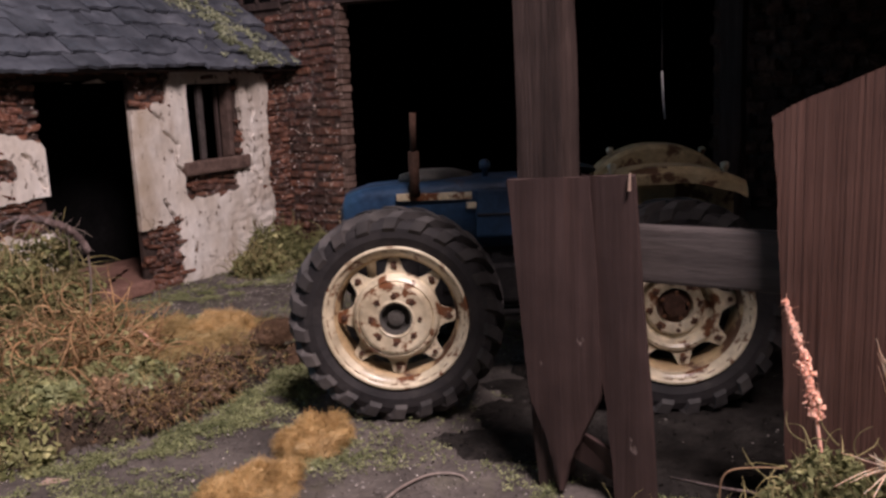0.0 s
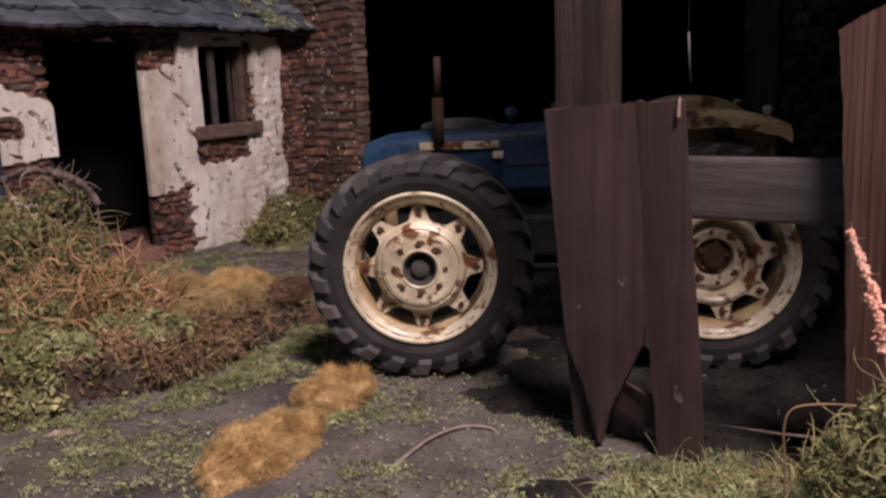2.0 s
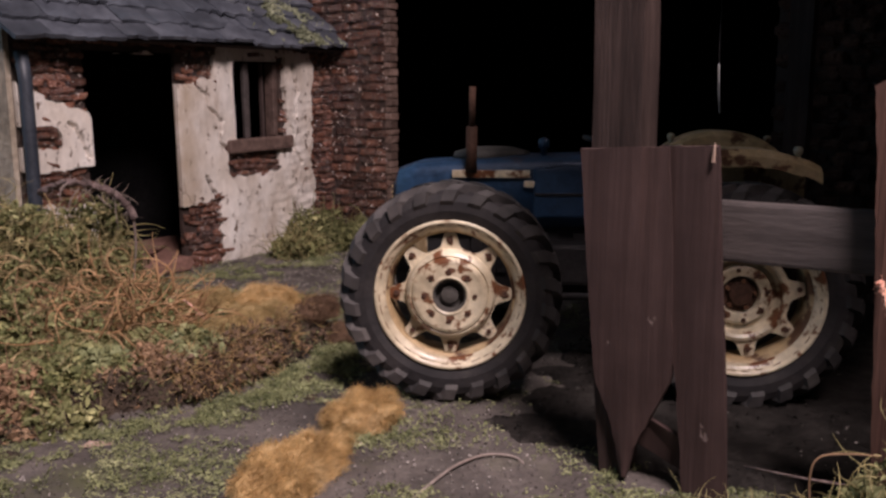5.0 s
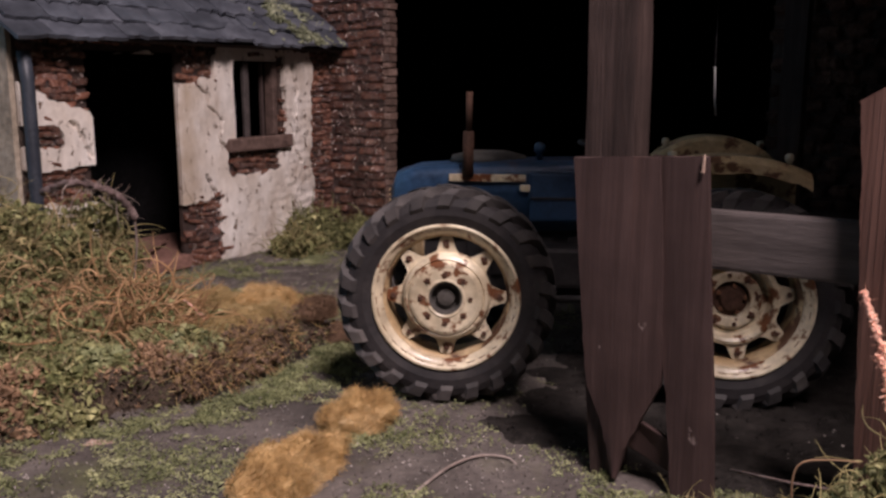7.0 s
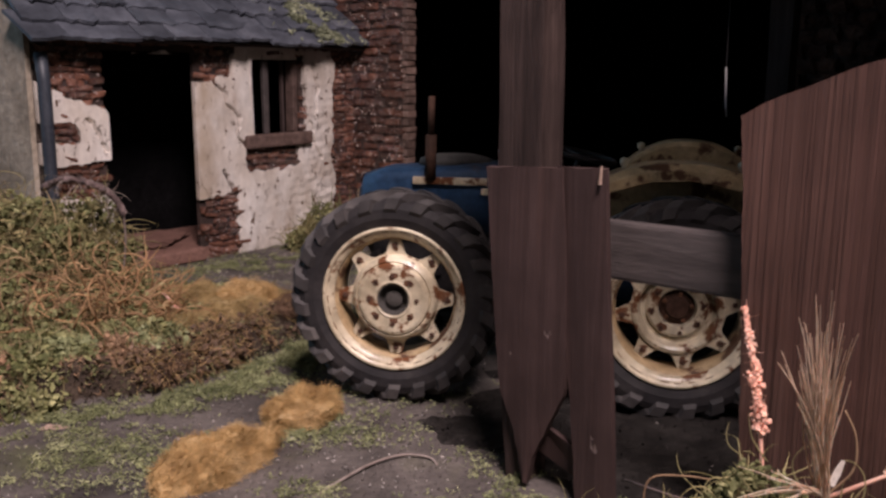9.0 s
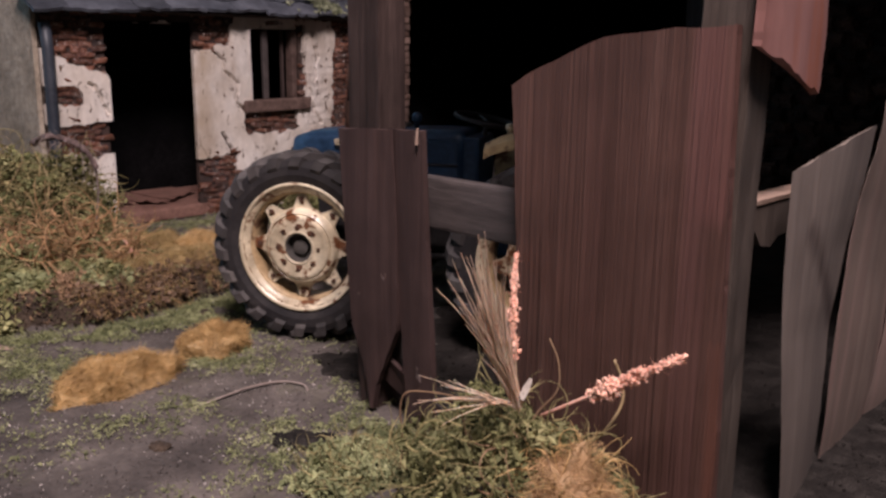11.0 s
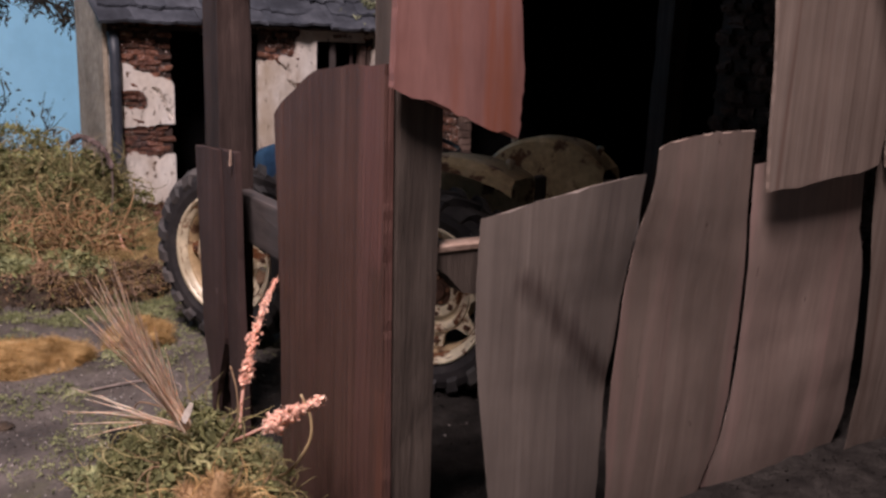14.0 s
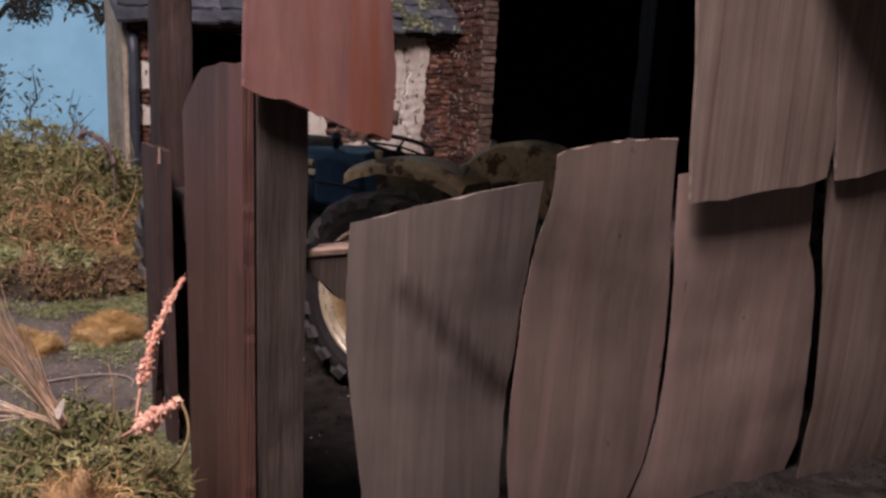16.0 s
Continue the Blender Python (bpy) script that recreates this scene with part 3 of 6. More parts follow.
def lay(parent, kinds, x0, x1, z0, z1, length, height, m, keep, seed, loose=1.0):
    """Courses of loose-jointed bricks on a face; m takes (across, out, up) to the thing's own axes."""
    rnd, row, z = random.Random(seed), 0, z0
    while z < z1:
        x = x0 + (row % 2) * length * 0.5 + rnd.random() * length * 0.25
        while x < x1:
            if keep(x, z):
                piece("brick", rnd.choice(kinds), parent, m @ pose(x, loose * rnd.uniform(-0.018, 0.012), z + loose * rnd.uniform(-0.006, 0.006) + 0.040 * noise.noise((x * 1.7, z * 1.3, seed)), loose * rnd.uniform(-10, 10), loose * rnd.uniform(-5, 5), loose * rnd.uniform(-9, 9)))
            x += length * rnd.uniform(0.85, 1.08)
            if x1 <= x < x1 + 0.55 * length:
                x = x1 - 0.001
        z += height * rnd.uniform(0.93, 1.04)
        row += 1


# ---- barn ----
barn = thing("barn", FARM, "old red-brick barn with a wide dark open doorway", "barn")
OPEN_L, OPEN_R, HEAD = 0.93, 5.45, 3.12
bm = box(bmesh.new(), (-1.4, -0.008, 0), (OPEN_L - 0.03, 0.14, 4.6))
part("wall", bm, M_MORTAR, barn, "rough brick front wall beside the doorway")
front_wall = barn.children[-1]
part("wall", boxed((OPEN_L - 0.03, 0.03, HEAD + 0.22), (9.6, 0.14, 4.6)), M_MORTAR, barn)
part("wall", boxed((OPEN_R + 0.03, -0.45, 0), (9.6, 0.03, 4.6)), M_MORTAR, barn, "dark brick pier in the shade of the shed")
pier_wall = barn.children[-1]
part("lintel", boxed((OPEN_L - 0.25, -0.03, HEAD), (OPEN_R + 0.3, 0.34, HEAD + 0.22), bevel=0.015, jitter=0.008), M_OAK, barn, "brown timber lintel")
rnd = random.Random(12)
z = 0.05
while z < HEAD - 0.05:
    h = rnd.uniform(0.075, 0.11)
    part("quoin_stone", boxed((OPEN_L - 0.08, rnd.uniform(-0.042, -0.020), z), (OPEN_L + rnd.uniform(-0.012, 0.014), 0.13, z + h - 0.012), bevel=0.008, jitter=0.006), M_JAMB, barn)
    z += h
# unseen back, sides and roof added to keep the barn interior dark
part("back_wall", boxed((-1.4, 5.6, 0), (9.6, 5.9, 4.6)), M_UNLIT, barn)
part("side_wall", boxed((-1.4, 0.14, 0), (-1.1, 5.6, 4.6)), M_UNLIT, barn)
part("side_wall", boxed((9.3, 0.14, 0), (9.6, 5.6, 4.6)), M_UNLIT, barn)
part("roof", boxed((-1.6, -0.2, 4.6), (9.8, 6.1, 4.75)), M_SLATE, barn)
part("window_sill", boxed((-0.72, -0.05, 3.13), (0.02, 0.06, 3.22), bevel=0.012, jitter=0.01), M_OAK, barn, "weathered wooden window sill")
win = part("window", boxed((-0.64, -0.028, 3.22), (-0.06, 0.028, 3.9)), M_UNLIT, barn, "small dark window high in the brick")
for a in (-0.64, -0.37, -0.11):
    part("window_bar", boxed((a, -0.055, 3.22), (a + 0.05, -0.03, 3.9), bevel=0.006), M_OAK, win)

# ---- cottage ----
cottage = thing("cottage", FARM, "small slate-roofed cottage with flaking whitewash over brick", "cottage")
DOOR = (-3.48, -2.47, 2.26)
WIN = (-1.66, -0.97, 1.38, 2.22)
LEFT = -4.22
E = 0.035
for lo, hi in (((-0.08, LEFT, 0), (-0.03, DOOR[0] - E, 2.42)), ((-0.08, DOOR[1] + E, 0), (-0.03, WIN[0] - E, 2.42)), ((-0.08, WIN[1] + E, 0), (-0.03, 0.02, 2.42)),
               ((-0.08, DOOR[0] - E, DOOR[2] + E), (-0.03, DOOR[1] + E, 2.42)), ((-0.08, WIN[0] - E, 0), (-0.03, WIN[1] + E, WIN[2] - 0.01)), ((-0.08, WIN[0] - E, WIN[3] + E), (-0.03, WIN[1] + E, 2.42))):
    cottage_wall = part("wall", boxed(lo, hi), M_MORTAR, cottage, "front wall of thin old bricks")
# room lining in the same near-black, which stands in for shade indoors
part("ceiling", boxed((-1.36, LEFT + 0.25, 2.43), (-0.1, 0.0, 2.47)), M_UNLIT, cottage)
part("inner_wall", boxed((-1.31, -0.03, 0.17), (-0.15, 0.0, 2.43)), M_UNLIT, cottage)
part("inner_wall", boxed((-1.31, LEFT + 0.255, 0.17), (-0.15, LEFT + 0.285, 2.43)), M_UNLIT, cottage)
part("inner_wall", boxed((-1.345, LEFT + 0.285, 0.17), (-1.315, -0.03, 2.43)), M_UNLIT, cottage)
bm = bmesh.new()
gable = [(-1.60, 0), (-0.34, 0), (-0.03, 0), (-0.03, 2.50), (-1.60, 3.86)]
f = bm.faces.new([bm.verts.new((a, LEFT - 0.05, u)) for a, u in gable])
r = bmesh.ops.extrude_face_region(bm, geom=[f])
bmesh.ops.translate(bm, verts=[g for g in r["geom"] if isinstance(g, bmesh.types.BMVert)], vec=(0, 0.3, 0))
bmesh.ops.recalc_face_normals(bm, faces=bm.faces[:])
part("gable_wall", bm, M_PLASTER_GREY, cottage, "plain grey rendered gable end")
part("back_wall", boxed((-1.60, LEFT + 0.25, 0), (-1.50, 0.02, 3.6)), M_UNLIT, cottage)
part("inside_floor", boxed((-1.35, LEFT + 0.26, 0.0), (-0.02, 0.02, 0.17)), M_FLOOR, cottage, "dusty red tiled floor")
part("threshold", boxed((-0.14, DOOR[0] + 0.01, 0.05), (0.12, DOOR[1] - 0.01, 0.19), bevel=0.02, jitter=0.012), M_FLOOR, cottage, "worn reddish stone step")


def floor_sheet(edge, lift, seed):
    """A thin broken sheet of flooring, its free edge curled up off the floor."""
    bm = bmesh.new()
    rows = []
    for j in range(9):
        row = []
        for i in range(17):
            (a0, b0), (a1, b1) = edge[0], edge[1]
            f = i / 16
            x = a0 + (a1 - a0) * f + 0.05 * noise.noise((f * 4, seed, 0)) + 0.015 * noise.noise((f * 15, seed, 2))
            x = x + (-1.29 - x) * j / 8
            row.append(bm.verts.new((x, b0 + (b1 - b0) * f, 0.178 + lift * (1 - j / 8) ** 3 * (0.6 + 0.6 * noise.noise((f * 3, seed, 5))))))
        rows.append(row)
    for p, q in zip(rows, rows[1:]):
        for i in range(16):
            bm.faces.new((p[i], p[i + 1], q[i + 1], q[i]))
    r = bmesh.ops.extrude_face_region(bm, geom=bm.faces[:])
    bmesh.ops.translate(bm, verts=[g for g in r["geom"] if isinstance(g, bmesh.types.BMVert)], vec=(0, 0, 0.012))
    bmesh.ops.recalc_face_normals(bm, faces=bm.faces[:])
    return bm


for k, (edge, lift) in enumerate(((((-0.62, -3.44), (-0.40, -3.08)), 0.03), (((-0.34, -3.04), (-0.20, -2.74)), 0.06), (((-0.26, -2.70), (-0.66, -2.12)), 0.07))):
    part("floor_board", floor_sheet(edge, lift, k + 3), M_FLOOR, cottage, "broken curling sheet of red-brown flooring")


def bare(v, z):
    """Over 0 where the whitewash has come off the bricks."""
    n = 0.16 * noise.noise((v * 3.1, z * 3.1, 11)) + 0.07 * noise.noise((v * 11, z * 11, 4))

    def patch(v0, v1, z0, z1):
        return min(v - v0, v1 - v, z - z0, z1 - z)
    d = max(min(z - 1.70 - 0.55 * max(0, -3.66 - v) + 0.10 * noise.noise((v * 6, z * 6, 51)), -3.2 - v), patch(-4.3, -3.3, 0.88, 1.20), patch(-4.3, -3.83, 1.44, 1.60), patch(-4.3, -3.6, -1, 0.3),
            patch(-2.7, -1.95, 2.0, 3), patch(-2.7, -1.93, -1, 0.70), patch(-1.78, -1.02, 0.98, 1.30), patch(-0.40, 0.2, -1, 3), patch(-1.0, -0.86, 1.3, 2.3), patch(-3.6, -1.9, 2.30, 3), patch(-1.95, 0, 2.39, 3))
    return d + n * 0.55


def in_opening(v, z, pad=0.0):
    return (DOOR[0] - pad < v < DOOR[1] + pad and z < DOOR[2] + pad) or (WIN[0] - pad < v < WIN[1] + pad and WIN[2] - pad < z < WIN[3] + pad)


CRACKS = [[(-2.20, 2.02), (-2.05, 1.80), (-1.90, 1.58), (-1.87, 1.36), (-1.78, 1.20)], [(-3.72, 1.62), (-3.60, 1.48), (-3.55, 1.30)], [(-0.80, 1.5), (-0.72, 1.25), (-0.62, 1.05)], [(-2.1, 1.0), (-2.02, 0.85), (-1.95, 0.72)], [(-0.75, 2.2), (-0.66, 1.9), (-0.7, 1.6)]]


def crack_depth(v, z):
    best = 9.0
    for line in CRACKS:
        for (a, b), (c, d) in zip(line, line[1:]):
            t = max(0, min(1, ((v - a) * (c - a) + (z - b) * (d - b)) / ((c - a) ** 2 + (d - b) ** 2)))
            best = min(best, math.hypot(v - a - t * (c - a), z - b - t * (d - b)))
    return 0.075 * max(0, 1 - best / 0.024)


def show_through(v, z):
    """Courses of brick that stand out under thin limewash towards the barn."""
    thin = smoothstep(-1.15, -0.75, v) * smoothstep(2.2, 1.5, z) + 0.5 * smoothstep(-1.9, -1.5, v) * smoothstep(1.0, 0.7, z)
    return thin * (0.010 * noise.noise((v * 6, z * 14, 31)) + 0.006 * noise.noise((v * 17, z * 13, 32)))


def whitewash():
    bm, step, verts = bmesh.new(), 0.017, {}

    def vert(i, j):
        if (i, j) not in verts:
            v, z = LEFT + i * step, 0.02 + j * step
            x = 0.022 + 0.020 * noise.noise((v * 1.6, z * 1.6, 1)) + 0.004 * noise.noise((v * 9, z * 6, 2)) + show_through(v, z) - crack_depth(v + 0.06 * noise.noise((v * 3, z * 6, 9)) + 0.025 * noise.noise((v * 14, z * 14, 9)), z)
            verts[i, j] = bm.verts.new((x, v, z))
        return verts[i, j]
    for i in range(int((0.0 - LEFT) / step)):
        for j in range(int(2.40 / step)):
            v, z = LEFT + (i + 0.5) * step, 0.02 + (j + 0.5) * step
            if bare(v, z) < 0 and not in_opening(v, z, 0.004):
                bm.faces.new((vert(i, j), vert(i + 1, j), vert(i + 1, j + 1), vert(i, j + 1)))
    rim = [v for v in bm.verts if v.is_boundary]
    for _ in range(3):
        bmesh.ops.smooth_vert(bm, verts=rim, factor=0.5, use_axis_x=False, use_axis_y=True, use_axis_z=True)
    out = bmesh.ops.extrude_edge_only(bm, edges=[e for e in bm.edges if e.is_boundary])
    for g in out["geom"]:
        if isinstance(g, bmesh.types.BMVert):
            g.co.x = -0.035
    bmesh.ops.recalc_face_normals(bm, faces=bm.faces[:])
    return bm


part("whitewash", whitewash(), M_PLASTER, cottage, "cracked flaking white limewash", smooth=False)

# the window: a crooked frame with upright bars and a heavy sill
window = thing("window_1", FARM, "small unglazed window with upright wooden bars", "window", kind="structure")
part("window_sill", boxed((-0.12, WIN[0] - 0.14, 1.225), (0.09, WIN[1] + 0.15, 1.385), bevel=0.026, jitter=0.024), M_FRAME, window, "heavy crooked wooden sill")
part("window_frame", boxed((-0.13, WIN[1] - 0.085, WIN[2] + 0.01), (0.0, WIN[1] - 0.005, WIN[3]), bevel=0.012, jitter=0.01), M_FRAME, window)
part("window_frame", boxed((-0.13, WIN[0] + 0.005, WIN[2] + 0.01), (-0.08, WIN[0] + 0.03, WIN[3]), bevel=0.01, jitter=0.006), M_FRAME, window)
part("window_bar", boxed((-0.10, -1.45, WIN[2]), (-0.05, -1.38, WIN[3]), bevel=0.01, jitter=0.008), M_RAIL, window, "grey upright bar")
part("window_bar", boxed((-0.12, -1.16, WIN[2]), (-0.07, -1.12, WIN[3]), bevel=0.008, jitter=0.006), M_OAK, window)

# rainwater pipe on the corner
pipe = thing("drainpipe", FARM @ pose(0.09, -4.17, 0), "blue-grey cast drainpipe on the cottage corner", "drainpipe")
part("pipe", tube(bmesh.new(), [(0, 0, 0.05), (0.005, 0, 1.0), (0, 0.005, 2.0), (-0.01, -0.01, 2.26)], 0.060, 14), M_PIPE, pipe, smooth=True)
for z in (0.75,):
    part("collar", tube(bmesh.new(), [(0, 0, z), (0, 0, z + 0.06)], 0.070, 14), M_PIPE, pipe, smooth=True)
    part("bracket", boxed((-0.10, -0.02, z + 0.01), (-0.05, 0.02, z + 0.06)), M_PIPE, pipe)

# the roof: battens under overlapping uneven slates
PITCH = 40.0
SC, SS = math.cos(radians(PITCH)), math.sin(radians(PITCH))
# slope axes: across runs along the eave, up runs up the slope
SLOPE = pose(0.24, 0, 2.375) @ Matrix(((0, -SC, SS, 0), (1, 0, 0, 0), (0, SS, SC, 0), (0, 0, 0, 1)))
roof = part("roof", boxed((LEFT - 0.02, 0.03, -0.04), (0.02, 2.36, -0.005), SLOPE), M_OAK, cottage, "blue-grey slate roof, mossy at one end")


def slate_kinds():
    rnd, made = random.Random(5), []
    for _ in range(12):
        w, l = rnd.uniform(0.30, 0.52), 0.48
        bm = bmesh.new()
        n = 5
        lower = [(-w / 2 + w * i / n, -0.01 + rnd.uniform(-0.030, 0.022)) for i in range(n + 1)]
        edge = lower + [(w / 2, l), (-w / 2, l)]
        f = bm.faces.new([bm.verts.new((a, u, 0)) for a, u in edge])
        r = bmesh.ops.extrude_face_region(bm, geom=[f])
        bmesh.ops.translate(bm, verts=[g for g in r["geom"] if isinstance(g, bmesh.types.BMVert)], vec=(0, 0, 0.036))
        bmesh.ops.recalc_face_normals(bm, faces=bm.faces[:])
        made.append((w, mesh_of("slate", bm, M_SLATE)))
    return made


def slates():
    rnd, kinds = random.Random(8), slate_kinds()
    for row in range(9):
        v = LEFT - 0.10 - rnd.uniform(0, 0.20)
        while v < -0.02:
            w, me = rnd.choice(kinds)
            mid = v + w / 2
            if mid < 0.0 and mid > LEFT + 0.02:
                sag = 0.03 * math.sin(mid * 1.7 + row) + 0.02 * smoothstep(-4, 0, mid) * 5 * (1 if row < 9 else 0)
                piece("slate", me, roof, SLOPE @ pose(mid, row * 0.245 + rnd.uniform(-0.035, 0.03), 0.012 + 0.026 * rnd.random() + sag * 0.5, -7.0 + rnd.uniform(-2.2, 2.2), rnd.uniform(-2.2, 2.2), rnd.uniform(-4.5, 4.5)))
            v += w * rnd.uniform(0.93, 1.0)


slates()
rng = np.random.default_rng(3)
pts = []
for _ in range(9500):
    u = rng.uniform(0, 1.9)
    a = -0.60 + 0.22 * noise.noise((u * 1.6, 1, 1)) + rng.normal() * 0.20 - 0.14 * u
    if a < 0.0 and noise.noise((a * 3.2, u * 3.2, 2)) + 0.6 * noise.noise((a * 11, u * 11, 3)) > 0.02:
        pts.append(SLOPE @ Vector((a, u, 0.085 + 0.03 * rng.random())))
roof_moss = flecks("roof_moss", pts, 0.024, M_ROOFMOSS, cottage, "pale grey-green moss on the slates", flat=0.3)
roof_moss["kind"] = "stuff"

# ---- shed: posts, rails and warped boards ----
shed = thing("shed", FARM, "tumbledown open timber lean-to with warped boards", "shed")
SIDE = pose(0, 0, 0, 0, 0, 90)


def post(x, y, w, d, top, mat=M_POST, label="", kick=0.0):
    bm = bmesh.new()
    n = 14
    rows = [[(x - w / 2, y - d / 2), (x + w / 2, y - d / 2), (x + w / 2, y + d / 2), (x - w / 2, y + d / 2)] for _ in range(n)]
    rings = []
    for j, row in enumerate(rows):
        z = top * j / (n - 1)
        rings.append([bm.verts.new((a + (kick if a < x else -0.6 * kick) * max(0, 1 - z / 1.2) + 0.010 * noise.noise((a * 5, z * 2, b * 5)), b + 0.008 * noise.noise((b * 5, z * 2, a * 5 + 9)), z)) for a, b in row])
    for p, q in zip(rings, rings[1:]):
        for k in range(4):
            bm.faces.new((p[k], p[(k + 1) % 4], q[(k + 1) % 4], q[k]))
    bm.faces.new(rings[0][::-1])
    bm.faces.new(rings[-1])
    bmesh.ops.bevel(bm, geom=[e for e in bm.edges if abs((e.verts[0].co - e.verts[1].co).normalized().z) > 0.9], offset=0.012, segments=1, affect="EDGES")
    return part("post", bm, mat, shed, label)


post(5.855, -4.79, 0.235, 0.19, 2.9, label="thick dark weathered post", kick=0.07)
post(7.90, -4.795, 0.20, 0.18, 2.9, M_CORNER, "grey-brown corner post")
post(5.90, -1.45, 0.17, 0.16, 2.9)
post(7.90, -0.55, 0.18, 0.16, 2.9)
part("rail", boxed((5.97, -4.80, 1.15), (7.80, -4.71, 1.41), bevel=0.015, jitter=0.012), M_RAIL, shed, "grey sawn rail between the posts")
part("rail", outline(bmesh.new(), [(-4.70, 1.475), (-4.70, 1.425), (-4.63, 1.375), (-4.56, 1.300), (-4.47, 1.282), (-4.40, 1.318), (-4.12, 1.335), (-4.12, 1.475)], -0.085, pose(7.875, 0, 0) @ SIDE), M_CORNER, shed, "grey side rail with a torn end")
# lit top of the side rail: its brightness is put in as paler wood
part("rail_top", boxed((7.865, -4.705, 1.470), (7.968, -4.115, 1.500), bevel=0.008, jitter=0.006), M_PALEWOOD, shed, "top of the side rail, its lit tone put in as paler wood")
part("rail", boxed((7.86, -4.70, 2.55), (7.97, -0.62, 2.70), bevel=0.012, jitter=0.01), M_OAK, shed)
part("top_beam", boxed((5.6, -4.9, 2.9), (8.1, -4.7, 3.0), bevel=0.02), M_OAK, shed)
# unseen gapped boards added above the shed to dim tractor and pier
shade_rnd = random.Random(31)
v = -4.64
while v < -0.50:
    w = shade_rnd.uniform(0.28, 0.36)
    part("roof_board", boxed((5.25 + shade_rnd.uniform(-0.05, 0.05), v, 3.0), ((8.1 if v < -2.9 else 9.0) + shade_rnd.uniform(-0.04, 0.04), v + w, 3.035), jitter=0.006), M_OAK, shed, "unseen gapped board that shades the shed")
    v += w + (shade_rnd.uniform(0.015, 0.04) if v < -2.9 else 0.0)
FRONT = pose(0, -4.935, 0)
board = [part("board", plank([(5.945, 0.09), (5.915, 0.22), (5.880, 0.36), (5.800, 0.54), (5.770, 0.80), (5.735, 1.20), (5.70, 1.64)], [(5.965, 0.09), (6.000, 0.24), (6.075, 0.40), (6.170, 0.60), (6.165, 0.85), (6.150, 1.25), (6.12, 1.66)], 0.035, FRONT, 0.0, 0.012, seed=1), M_REDPLANK, shed, "dark brown board with a torn pointed foot", smooth=None),
         part("board", plank([(6.24, 0.04), (6.195, 0.52), (6.12, 1.1), (6.08, 1.66)], [(6.44, 0.03), (6.41, 0.60), (6.37, 1.1), (6.33, 1.67)], 0.035, FRONT @ pose(0, 0.014, 0), 0.0, 0.006, seed=2), M_REDPLANK, shed, smooth=None),
         part("board", plank([(7.03, 0.0), (7.01, 0.45), (6.985, 0.95), (6.965, 1.30), (6.95, 1.60), (6.925, 1.918)], [(8.03, 0.0), (8.02, 0.60), (8.00, 1.19), (7.985, 1.66), (7.97, 2.17)], 0.04, FRONT, 0.0, 0.018, rows=40, cols=14, seed=3, head=[(0, 1.918), (0.24, 2.036), (0.43, 2.118), (0.53, 2.136), (0.77, 2.157), (1, 2.171)]), M_WIDEPLANK, shed, "wide red-brown grained board with a sloping top", smooth=None),
         part("board", plank([(-4.955, 2.10), (-4.95, 2.4), (-4.93, 3.0), (-4.90, 2.9)], [(-4.415, 1.91), (-4.405, 2.12), (-4.46, 2.7), (-4.49, 2.9)], 0.035, pose(8.075, 0, 0) @ SIDE, 0.0, 0.02, rough=0.008, rows=30, cols=16, seed=4), M_PINKPLANK, shed, "salmon-pink stained board hung at a slant", smooth=None)]
